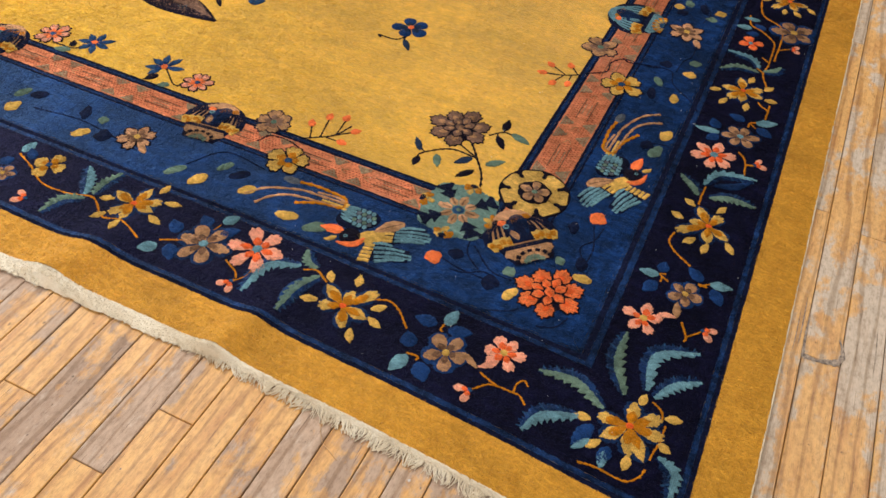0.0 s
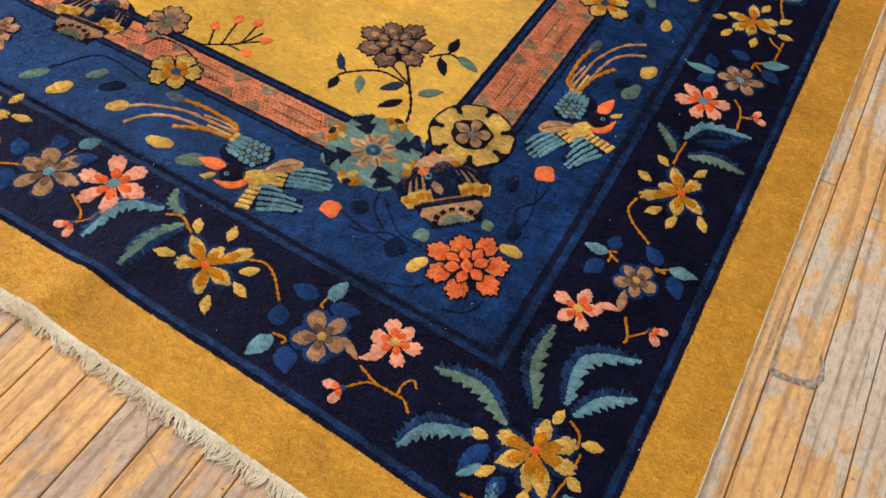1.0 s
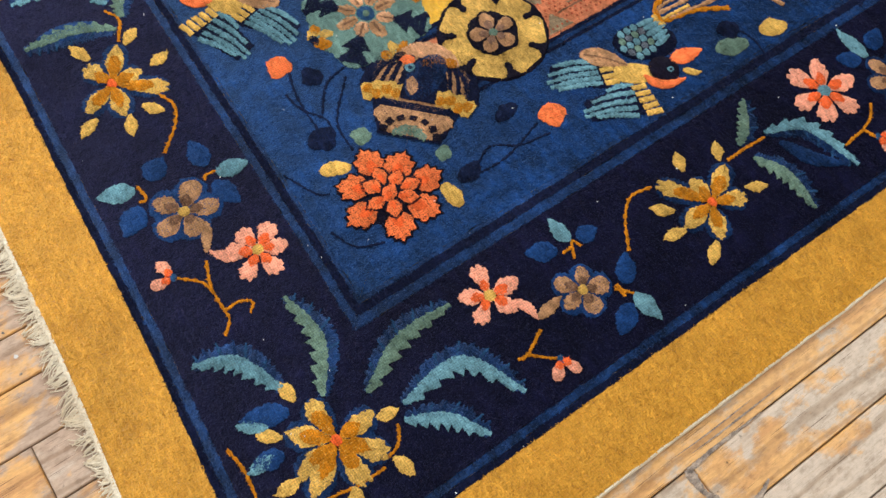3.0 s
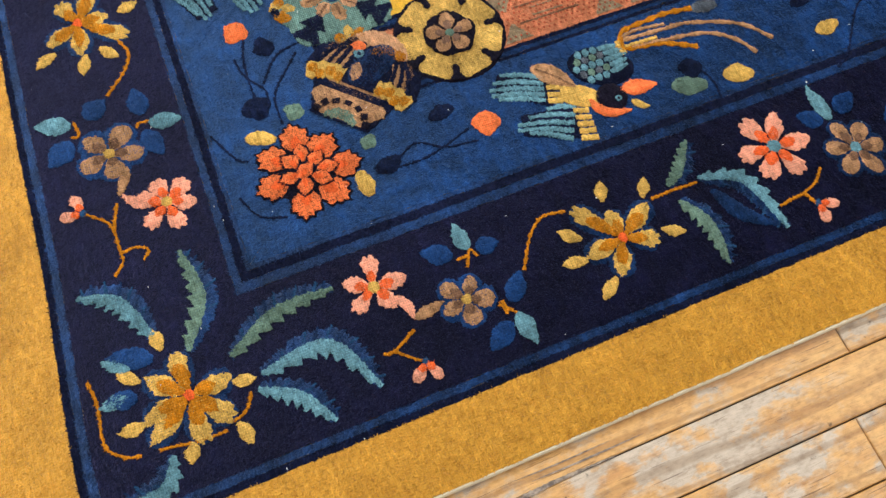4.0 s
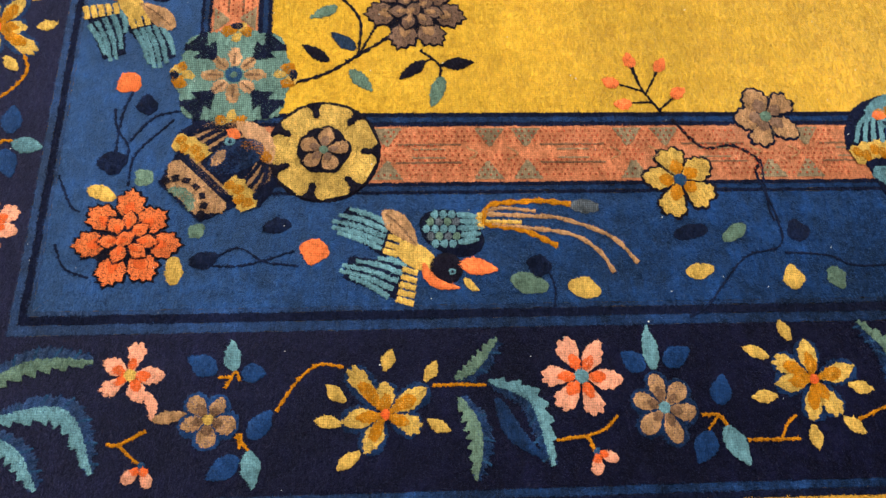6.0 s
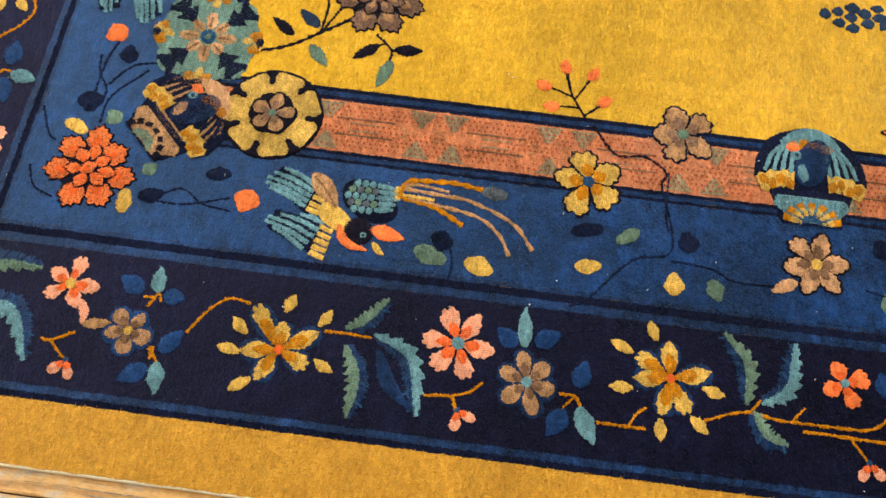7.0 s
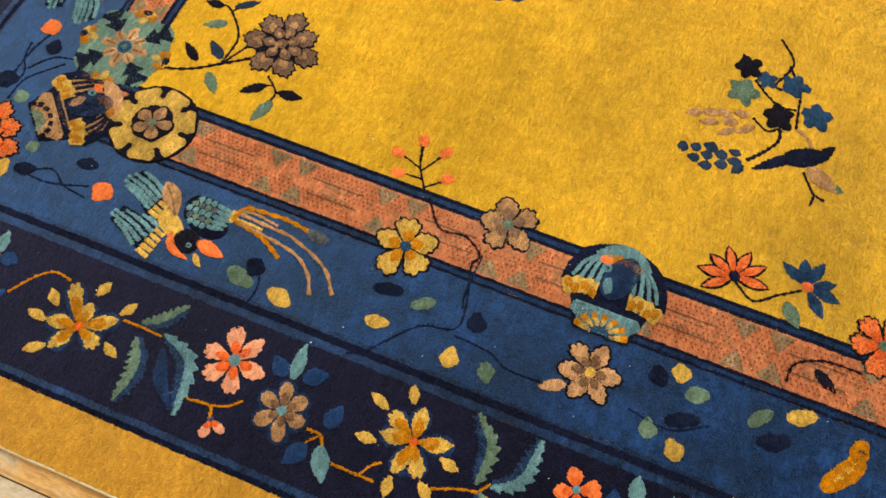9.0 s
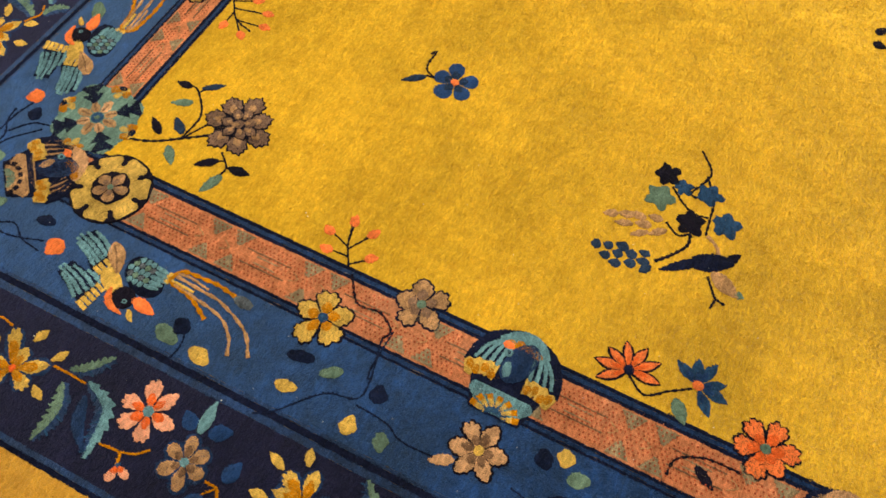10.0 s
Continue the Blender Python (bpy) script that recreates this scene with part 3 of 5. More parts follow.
def lily(c, scale, turn, mirror, held, loose, label=""):
    """A spidery yellow lily: petals held at the heart with amber bases, and loose petals round them."""
    flip = -1 if mirror else 1
    core = blob("lily", c, oval(0.007 * scale, 0.0055 * scale), DEEPCORAL, rug, 0.0028, 0.0008, 9, label)
    for n, (a, r) in enumerate(held):
        a = turn + flip * math.radians(a)
        r *= scale
        form = (NOTCHED, TORN, POINTED)[n % 3]
        petal("petal", c, a, r * 0.16, r * 1.06, 0.0120 * scale, form, YELLOW, core, 0.0014, 0.0013)
        ribbon("petal_shade", (polar(c, a, r * 0.2), polar(c, a, r * 1.08)), round_petal(0.0165 * scale), DEEPBLUE, core, 0.0004, 0.0018)
        petal("petal_base", c, a, r * 0.10, r * rng.uniform(0.64, 0.80), 0.0080 * scale, (BROAD, POINTED)[n % 2], AMBER, core, 0.0020, 0.0012)
    for a, r, long in loose:
        a = turn + flip * math.radians(a)
        r, long = r * scale, long * scale * 1.12
        lean = a + rng.uniform(-0.35, 0.35)
        p = polar(c, a, r)
        petal("loose_petal", polar(p, lean, -long / 2), lean, 0.0, long, 0.0080 * scale, POINTED, YELLOW, core, 0.0013, 0.0011)
    return core


def bud(c, tail, material=PINK):
    """A bud of two petals on a short blue calyx, tail towards its stem."""
    a = math.atan2(c[1] - tail[1], c[0] - tail[0])
    core = blob("bud", tail, oval(0.005, 0.004), STEEL, rug, 0.0015, 0.0005, 9)
    for d in (-0.66, 0.62):
        petal("petal", tail, a + d, 0.004, 0.027, 0.0068, BROAD, material, core, 0.0013, 0.0009)
        petal("petal_base", tail, a + d, 0.003, 0.014, 0.0050, TORN, DEEPCORAL, core, 0.0019, 0.0008)
    return core


def sprig(points, leaves, stalk, size=0.026):
    """A fine twig with small bright leaves at its ends."""
    core = stem(points, stalk, 0.0030, "sprig")
    for p in leaves:
        near = min(smooth(points, 0.005), key=lambda q: (q - Vector(p).lerp(Vector(points[0]), 0.42)).length)
        away = (Vector(p) - near)
        a = math.atan2(away.y, away.x)
        stem((tuple(near), polar(p, a, -size * 0.4)), stalk, 0.0026, "twig", 0.0009, core)
        leaf(polar(p, a, -size / 2), polar(p, a, size / 2), size * 0.66, CORAL, 0.05, 0.0013, "sprig_leaf", core)
    return core

# ---- navy border: the corner lily and its fronds ----
CORNER_HELD = ((-175, 0.052), (94, 0.048), (-131, 0.055), (41, 0.056), (-79, 0.054), (-55, 0.064), (1, 0.055),)
CORNER_LOOSE = ((-167, 0.079, 0.025), (84, 0.062, 0.024), (-127, 0.075, 0.026), (-79, 0.071, 0.027), (36, 0.079, 0.027), (-13, 0.065, 0.022),)
lily((-0.122, 0.120), 1, 0.00, False, CORNER_HELD, CORNER_LOOSE, "yellow lily with amber petal bases")
frond(((-0.206, 0.101), (-0.262, 0.073), (-0.284, 0.031)), 0.017, TEAL, 1)
frond(((-0.171, 0.134), (-0.232, 0.165), (-0.298, 0.158)), 0.016, SAGE, 1)
frond(((-0.149, 0.175), (-0.181, 0.240), (-0.184, 0.312)), 0.016, SAGE, -1)
frond(((-0.117, 0.202), (-0.120, 0.284), (-0.050, 0.326)), 0.017, TEAL, -1)
frond(((-0.101, 0.194), (-0.074, 0.236), (-0.033, 0.265)), 0.015, TEAL, -1)
frond(((-0.065, 0.084), (-0.034, 0.066), (-0.031, 0.019)), 0.015, TEAL, 1)
leaf((-0.175, 0.065), (-0.197, 0.036), 0.014, TEAL)
leaf((-0.147, 0.054), (-0.144, 0.022), 0.016, TEAL)
leaf((-0.179, 0.093), (-0.199, 0.042), 0.026, MIDBLUE)
leaf((-0.142, 0.065), (-0.148, 0.028), 0.022, MIDBLUE)
stem(((-0.180, 0.017), (-0.149, 0.021), (-0.104, 0.018), (-0.083, 0.035), (-0.077, 0.053)), AMBER, 0.003)
stem(((-0.076, 0.073), (-0.069, 0.115), (-0.068, 0.148)), AMBER, 0.003)
stem(((-0.075, 0.157), (-0.083, 0.175), (-0.100, 0.185)), AMBER, 0.003)
# ---- navy border along the side ----
blossom((-0.165, 0.358), 0.040, 2.89, PINK, DEEPCORAL, YELLOW, 5, w=0.26, label="pale pink flower with coral petal bases")
leaf((-0.145, 0.373), (-0.109, 0.389), 0.012, PINK, 0.15)
leaf((-0.110, 0.389), (-0.117, 0.429), 0.014, TAN)
blossom((-0.109, 0.455), 0.034, 2.52, TAN, BROWN, YELLOW, 5, w=0.28, shade_mat=MIDBLUE, shape=BROAD, label="tan flower shaded with blue")
leaf((-0.167, 0.461), (-0.185, 0.425), 0.026, MIDBLUE)
leaf((-0.165, 0.491), (-0.164, 0.521), 0.024, MIDBLUE)
leaf((-0.168, 0.481), (-0.206, 0.477), 0.02, TEAL)
leaf((-0.086, 0.504), (-0.118, 0.529), 0.026, MIDBLUE)
leaf((-0.071, 0.504), (-0.028, 0.511), 0.022, TEAL)
leaf((-0.063, 0.493), (-0.040, 0.457), 0.026, MIDBLUE)
stem(((-0.146, 0.472), (-0.167, 0.484), (-0.155, 0.489)), AMBER, 0.003)
stem(((-0.160, 0.464), (-0.160, 0.480)), AMBER, 0.003)
stem(((-0.089, 0.488), (-0.078, 0.498), (-0.071, 0.504)), AMBER, 0.0038)
stem(((-0.092, 0.494), (-0.074, 0.493)), AMBER, 0.0038)
stem(((-0.117, 0.534), (-0.154, 0.559), (-0.173, 0.584), (-0.170, 0.615)), AMBER, 0.0035)
stem(((-0.098, 0.383), (-0.082, 0.352), (-0.084, 0.339)), AMBER, 0.0038)
stem(((-0.082, 0.352), (-0.063, 0.373), (-0.058, 0.382)), AMBER, 0.003)
bud((-0.040, 0.378), (-0.057, 0.381))
SIDE_HELD = ((-143, 0.069), (-178, 0.038), (121, 0.058), (67, 0.043), (-28, 0.049), (-82, 0.052),)
SIDE_LOOSE = ((177, 0.068, 0.026), (133, 0.077, 0.026), (77, 0.066, 0.028), (-114, 0.067, 0.028), (-84, 0.070, 0.030), (-40, 0.070, 0.030),)
lily((-0.110, 0.666), 1, 0.00, False, SIDE_HELD, SIDE_LOOSE, "yellow lily with amber petal bases")
stem(((-0.144, 0.724), (-0.145, 0.756), (-0.143, 0.790)), AMBER, 0.0038)
frond(((-0.150, 0.753), (-0.165, 0.777), (-0.202, 0.807)), 0.013, SAGE, 1)
frond(((-0.147, 0.793), (-0.122, 0.847), (-0.044, 0.865)), 0.015, TEAL, 1)
frond(((-0.129, 0.758), (-0.088, 0.777), (-0.030, 0.774)), 0.015, SAGE, -1)
leaf((-0.127, 0.802), (-0.051, 0.858), 0.02, DEEPBLUE, -0.1)
blossom((-0.151, 0.910), 0.054, 2.53, PINK, DEEPCORAL, TEAL, 6, w=0.23, label="pale pink flower with a teal heart")
stem(((-0.074, 0.872), (-0.077, 0.908), (-0.064, 0.916), (-0.053, 0.923)), AMBER, 0.0038)
stem(((-0.077, 0.908), (-0.087, 0.934), (-0.102, 0.950)), AMBER, 0.003)
bud((-0.040, 0.933), (-0.059, 0.920))
leaf((-0.158, 1.002), (-0.215, 0.999), 0.02, TEAL)
leaf((-0.165, 1.016), (-0.183, 1.051), 0.024, MIDBLUE)
leaf((-0.158, 0.990), (-0.181, 0.963), 0.026, MIDBLUE)
leaf((-0.164, 1.017), (-0.186, 1.049), 0.026, MIDBLUE)
blossom((-0.110, 1.009), 0.043, -2.89, TAN, BROWN, TEAL, 6, w=0.22, shade_mat=DEEPBLUE, shape=BROAD, label="tan flower with a teal heart")
leaf((-0.112, 1.079), (-0.150, 1.089), 0.026, MIDBLUE)
leaf((-0.085, 1.082), (-0.038, 1.106), 0.026, TEAL)
leaf((-0.079, 1.064), (-0.042, 1.043), 0.028, MIDBLUE)
stem(((-0.100, 1.055), (-0.099, 1.076), (-0.083, 1.087)), AMBER, 0.0038)
stem(((-0.099, 1.076), (-0.082, 1.061)), AMBER, 0.003)
stem(((-0.068, 1.108), (-0.068, 1.151), (-0.068, 1.174)), AMBER, 0.0038)
SIDEB_HELD = ((-121, 0.052), (-176, 0.049), (104, 0.056), (28, 0.049), (-10, 0.050), (-84, 0.048),)
SIDEB_LOOSE = ((-158, 0.070, 0.026), (-118, 0.078, 0.032), (-73, 0.070, 0.030), (79, 0.061, 0.028), (-9, 0.073, 0.028), (35, 0.072, 0.028),)
lily((-0.141, 1.205), 1, 0.00, False, SIDEB_HELD, SIDEB_LOOSE, "yellow lily with amber petal bases")
stem(((-0.069, 1.151), (-0.085, 1.160), (-0.097, 1.174)), AMBER, 0.003)
stem(((-0.089, 1.252), (-0.101, 1.282), (-0.109, 1.315), (-0.103, 1.354), (-0.103, 1.396), (-0.103, 1.442)), AMBER, 0.0038)
frond(((-0.119, 1.309), (-0.174, 1.311), (-0.215, 1.277)), 0.015, SAGE, -1)
frond(((-0.123, 1.329), (-0.150, 1.368), (-0.213, 1.377)), 0.015, TEAL, -1)
frond(((-0.110, 1.318), (-0.080, 1.337), (-0.070, 1.365)), 0.014, SAGE, 1)
stem(((-0.109, 1.315), (-0.127, 1.329)), AMBER, 0.003)
stem(((-0.106, 1.373), (-0.124, 1.389)), AMBER, 0.003)
blossom((-0.165, 1.444), 0.035, -2.70, CORAL, DEEPCORAL, TEAL, 4, w=0.34, label="coral flower with a teal heart")
leaf((-0.178, 1.527), (-0.218, 1.522), 0.024, TEAL)
leaf((-0.153, 1.501), (-0.187, 1.495), 0.024, MIDBLUE)
leaf((-0.141, 1.535), (-0.172, 1.554), 0.024, MIDBLUE)
stem(((-0.103, 1.442), (-0.109, 1.483), (-0.147, 1.524), (-0.182, 1.546), (-0.194, 1.598)), AMBER, 0.0038)
blossom((-0.067, 1.562), 0.059, 2.06, TAN, BROWN, YELLOW, 5, w=0.28, shade_mat=MIDBLUE, shape=BROAD, label="tan flower shaded with blue")
lily((-0.104, 1.737), 1, 0.35, False, SIDE_HELD, SIDE_LOOSE, "yellow lily with amber petal bases")
leaf((-0.164, 1.580), (-0.207, 1.576), 0.018, TEAL)
stem(((-0.092, 1.385), (-0.098, 1.561), (-0.164, 1.626), (-0.188, 1.782)), AMBER, 0.0038)
bud((-0.032, 1.478), (-0.061, 1.473))
stem(((-0.091, 1.449), (-0.061, 1.473)), AMBER, 0.003)
# ---- navy border along the fringed end ----
blossom((-0.366, 0.161), 0.039, 2.19, PINK, DEEPCORAL, YELLOW, 6, w=0.26, label="pale pink flower with coral petal bases")
leaf((-0.377, 0.149), (-0.396, 0.112), 0.014, PINK, 0.2)
leaf((-0.432, 0.128), (-0.396, 0.109), 0.013, TAN)
blossom((-0.458, 0.112), 0.041, 2.48, TAN, BROWN, YELLOW, 5, w=0.28, shade_mat=MIDBLUE, shape=BROAD, label="tan flower shaded with blue")
leaf((-0.516, 0.076), (-0.531, 0.033), 0.026, TEAL)
leaf((-0.485, 0.170), (-0.478, 0.210), 0.024, TEAL)
leaf((-0.520, 0.095), (-0.540, 0.125), 0.03, MIDBLUE)
leaf((-0.500, 0.164), (-0.543, 0.163), 0.026, MIDBLUE)
leaf((-0.475, 0.160), (-0.433, 0.175), 0.026, MIDBLUE)
leaf((-0.492, 0.071), (-0.465, 0.038), 0.032, MIDBLUE)
stem(((-0.519, 0.081), (-0.498, 0.082), (-0.499, 0.073)), AMBER, 0.003)
stem(((-0.483, 0.152), (-0.489, 0.158), (-0.487, 0.177)), AMBER, 0.003)
bud((-0.403, 0.045), (-0.389, 0.061))
stem(((-0.389, 0.061), (-0.362, 0.088), (-0.321, 0.091), (-0.308, 0.090), (-0.293, 0.077)), AMBER, 0.003)
stem(((-0.387, 0.103), (-0.371, 0.097), (-0.353, 0.092)), AMBER, 0.003)
stem(((-0.321, 0.091), (-0.321, 0.112), (-0.312, 0.123), (-0.302, 0.114)), AMBER, 0.003)
lily((-0.672, 0.121), 1, -1.57, True, SIDE_HELD, SIDE_LOOSE, "yellow lily with amber petal bases")
stem(((-0.634, 0.160), (-0.602, 0.172), (-0.575, 0.160), (-0.544, 0.129)), AMBER, 0.0035)
stem(((-0.783, 0.163), (-0.759, 0.173), (-0.727, 0.156)), AMBER, 0.0038)
frond(((-0.793, 0.172), (-0.850, 0.143), (-0.859, 0.064)), 0.016, TEAL, 1)
frond(((-0.745, 0.163), (-0.767, 0.116), (-0.769, 0.050)), 0.015, SAGE, -1)
frond(((-0.760, 0.179), (-0.786, 0.189), (-0.802, 0.214)), 0.013, SAGE, 1)
leaf((-0.766, 0.144), (-0.779, 0.069), 0.028, MIDBLUE)
blossom((-0.890, 0.167), 0.058, 2.23, PINK, DEEPCORAL, TEAL, 6, w=0.23, label="pale pink flower with a teal heart")
bud((-0.893, 0.049), (-0.887, 0.075))
stem(((-0.887, 0.075), (-0.871, 0.096), (-0.869, 0.117)), AMBER, 0.003)
stem(((-0.927, 0.116), (-0.895, 0.100), (-0.883, 0.087)), AMBER, 0.003)
blossom((-0.989, 0.130), 0.054, 2.18, TAN, BROWN, TEAL, 6, w=0.22, shade_mat=DEEPBLUE, shape=BROAD, label="tan flower with a teal heart")
leaf((-0.991, 0.196), (-0.971, 0.225), 0.024, TEAL)
leaf((-1.064, 0.084), (-1.092, 0.060), 0.026, TEAL)
leaf((-0.977, 0.167), (-0.949, 0.195), 0.026, MIDBLUE)
leaf((-1.046, 0.099), (-1.020, 0.066), 0.03, MIDBLUE)
leaf((-1.051, 0.132), (-1.080, 0.156), 0.028, MIDBLUE)
leaf((-1.008, 0.177), (-1.037, 0.194), 0.026, MIDBLUE)
stem(((-1.032, 0.119), (-1.053, 0.108), (-1.070, 0.098)), AMBER, 0.003)
stem(((-0.995, 0.170), (-0.991, 0.190)), AMBER, 0.003)
lily((-1.178, 0.155), 1, -1.57, True, SIDEB_HELD, SIDEB_LOOSE, "yellow lily with amber petal bases")
stem(((-1.105, 0.079), (-1.164, 0.101), (-1.208, 0.095), (-1.262, 0.131), (-1.316, 0.117), (-1.381, 0.115), (-1.439, 0.144), (-1.490, 0.164)), AMBER, 0.003)
frond(((-1.285, 0.129), (-1.305, 0.167), (-1.336, 0.202)), 0.015, TEAL, -1)
frond(((-1.268, 0.138), (-1.272, 0.175), (-1.259, 0.217)), 0.015, SAGE, 1)
frond(((-1.275, 0.121), (-1.313, 0.099), (-1.325, 0.049)), 0.015, SAGE, -1)
blossom((-1.409, 0.165), 0.039, 1.55, YELLOW, AMBER, STEEL, 4, w=0.34, label="yellow flower on navy")
leaf((-1.490, 0.172), (-1.487, 0.209), 0.024, TEAL)
leaf((-1.489, 0.147), (-1.505, 0.117), 0.026, MIDBLUE)
leaf((-1.451, 0.164), (-1.483, 0.189), 0.02, MIDBLUE)
blossom((-1.471, 0.099), 0.027, 0.38, TAN, BROWN, YELLOW, 5, w=0.28, shade_mat=MIDBLUE, shape=BROAD, label="tan flower shaded with blue")
bud((-1.400, 0.059), (-1.376, 0.064))
# ---- blue border: corner peony, scattered leaves, trailing vines ----
peony((-0.342, 0.332), 0.064, 2.27, CORAL, DEEPCORAL, DARK, "coral peony with dark outlines")
spot((-0.410, 0.295), 0.0162, 0.0117, YELLOW, 1.19)
spot((-0.299, 0.398), 0.0160, 0.0122, YELLOW, 0.06)
spot((-0.432, 0.348), 0.0113, 0.0149, SAGE, 0.79)
spot((-0.354, 0.422), 0.0085, 0.0142, SAGE, 0.79)
spot((-0.324, 0.575), 0.0155, 0.0212, CORAL, 1.31)
spot((-0.580, 0.314), 0.0141, 0.0205, CORAL, 0.79)
spot((-0.268, 0.925), 0.0177, 0.0166, YELLOW, 1.28)
spot((-0.275, 0.853), 0.0209, 0.0162, SAGE, 1.28)
spot((-0.299, 0.868), 0.0136, 0.0184, SHADOWBLUE, 1.27)
spot((-0.288, 1.081), 0.0163, 0.0122, YELLOW, 1.76)
spot((-0.343, 1.137), 0.0166, 0.0112, SAGE, 2.14)
spot((-0.345, 1.077), 0.0204, 0.0122, SHADOWBLUE, 1.77)
spot((-0.277, 1.206), 0.0120, 0.0200, YELLOW, 1.65)
spot((-0.277, 1.265), 0.0108, 0.0187, SAGE, 1.95)
spot((-0.344, 1.225), 0.0133, 0.0191, SHADOWBLUE, 1.80)
spot((-0.313, 0.434), 0.0153, 0.0139, SHADOWBLUE, 1.77)
spot((-0.360, 0.526), 0.0153, 0.0126, SHADOWBLUE, 1.77)
spot((-0.543, 0.342), 0.0122, 0.0190, SHADOWBLUE, 1.74)
spot((-0.455, 0.304), 0.0163, 0.0202, SHADOWBLUE, 1.76)
spot((-0.387, 1.539), 0.0124, 0.0173, YELLOW, 1.82)
spot((-0.363, 1.569), 0.0152, 0.0146, SAGE, 1.98)
spot((-0.370, 1.508), 0.0130, 0.0206, SHADOWBLUE, 2.14)
spot((-0.318, 1.557), 0.0219, 0.0126, SHADOWBLUE, 1.99)
spot((-0.287, 1.514), 0.0114, 0.0182, SAGE, 1.84)
spot((-0.271, 1.558), 0.0122, 0.0197, YELLOW, 2.18)
spot((-0.365, 1.664), 0.0184, 0.0120, SAGE, 2.43)
spot((-0.388, 1.721), 0.0188, 0.0143, YELLOW, 2.01)
spot((-0.337, 1.690), 0.0206, 0.0155, SHADOWBLUE, 1.97)
spot((-0.893, 0.275), 0.0196, 0.0143, YELLOW, 0.26)
spot((-0.824, 0.274), 0.0220, 0.0161, SAGE, 0.52)
spot((-1.006, 0.301), 0.0163, 0.0141, YELLOW, 0.74)
spot((-1.115, 0.279), 0.0184, 0.0163, YELLOW, 1.06)
spot((-1.088, 0.340), 0.0161, 0.0106, SAGE, 1.05)
spot((-1.175, 0.281), 0.0200, 0.0113, SAGE, 0.93)
spot((-1.046, 0.332), 0.0191, 0.0135, SHADOWBLUE, 0.75)
spot((-1.431, 0.282), 0.0172, 0.0142, YELLOW, 0.95)
spot((-1.418, 0.339), 0.0103, 0.0149, SAGE, 0.51)
spot((-1.382, 0.296), 0.0161, 0.0241, SHADOWBLUE, 0.52)
spot((-1.470, 0.341), 0.0112, 0.0305, SHADOWBLUE, 0.46)
spot((-1.628, 0.281), 0.0163, 0.0189, YELLOW, 1.39)
spot((-1.647, 0.331), 0.0171, 0.0136, SAGE, 1.21)
spot((-1.607, 0.342), 0.0170, 0.0163, SHADOWBLUE, 0.49)
blossom((-0.335, 1.410), 0.048, 1.80, APRICOT, BROWN, YELLOW, 6, w=0.26, outline=DARK, label="tan flower on the blue border")
leaf((-0.305, 1.382), (-0.286, 1.345), 0.018, APRICOT)
blossom((-1.314, 0.328), 0.041, 0.65, APRICOT, BROWN, YELLOW, 6, w=0.26, outline=DARK, label="tan flower on the blue border")
leaf((-1.290, 0.308), (-1.264, 0.291), 0.014, TAN)
stem(((-0.436, 0.237), (-0.393, 0.257), (-0.383, 0.271)), SHADOWBLUE, 0.0024)
stem(((-0.338, 0.245), (-0.306, 0.260), (-0.291, 0.292)), SHADOWBLUE, 0.0024)
stem(((-0.538, 0.299), (-0.507, 0.305), (-0.474, 0.324), (-0.437, 0.313)), SHADOWBLUE, 0.0024)
stem(((-0.487, 0.324), (-0.524, 0.354), (-0.535, 0.396)), SHADOWBLUE, 0.0024)
stem(((-0.311, 0.440), (-0.329, 0.477), (-0.310, 0.512), (-0.303, 0.556)), SHADOWBLUE, 0.0024)
stem(((-0.454, 1.193), (-0.386, 1.191), (-0.359, 1.195)), SHADOWBLUE, 0.0024)
stem(((-0.435, 1.182), (-0.331, 1.201), (-0.306, 1.144), (-0.244, 1.088), (-0.225, 1.059)), SHADOWBLUE, 0.0024)
stem(((-0.313, 1.201), (-0.308, 1.259), (-0.293, 1.294), (-0.294, 1.358)), SHADOWBLUE, 0.0024)
stem(((-0.305, 1.479), (-0.297, 1.543), (-0.325, 1.597)), SHADOWBLUE, 0.0024)
stem(((-0.315, 0.870), (-0.273, 0.886), (-0.242, 0.884)), SHADOWBLUE, 0.0024)
stem(((-0.565, 0.320), (-0.520, 0.309), (-0.441, 0.306)), SHADOWBLUE, 0.0024)
stem(((-0.324, 0.550), (-0.305, 0.483), (-0.307, 0.425)), SHADOWBLUE, 0.0024)
stem(((-0.520, 0.380), (-0.467, 0.334), (-0.419, 0.328)), SHADOWBLUE, 0.0024)
stem(((-1.166, 0.307), (-1.116, 0.379), (-1.010, 0.373)), SHADOWBLUE, 0.0024)
stem(((-1.583, 0.300), (-1.450, 0.315), (-1.289, 0.292)), SHADOWBLUE, 0.0024)
# ---- salmon stripe and the field edge ----
sprig(((-0.524, 1.065), (-0.568, 1.038), (-0.609, 1.025)), ((-0.617, 1.026), (-0.608, 1.070), (-0.580, 0.993), (-0.544, 1.007), (-0.561, 1.091)), DARK)
blossom((-0.422, 1.073), 0.053, -2.87, YELLOW, AMBER, STEEL, 5, w=0.33, outline=DARK, label="gold flower with dark outlines")
blossom((-0.521, 1.212), 0.049, -2.79, TAN, MAUVE, SAGE, 5, w=0.32, outline=INK, label="mauve flower with dark outlines")
stem(((-0.518, 1.075), (-0.473, 1.112), (-0.475, 1.156), (-0.453, 1.188), (-0.435, 1.182)), DARK, 0.004)
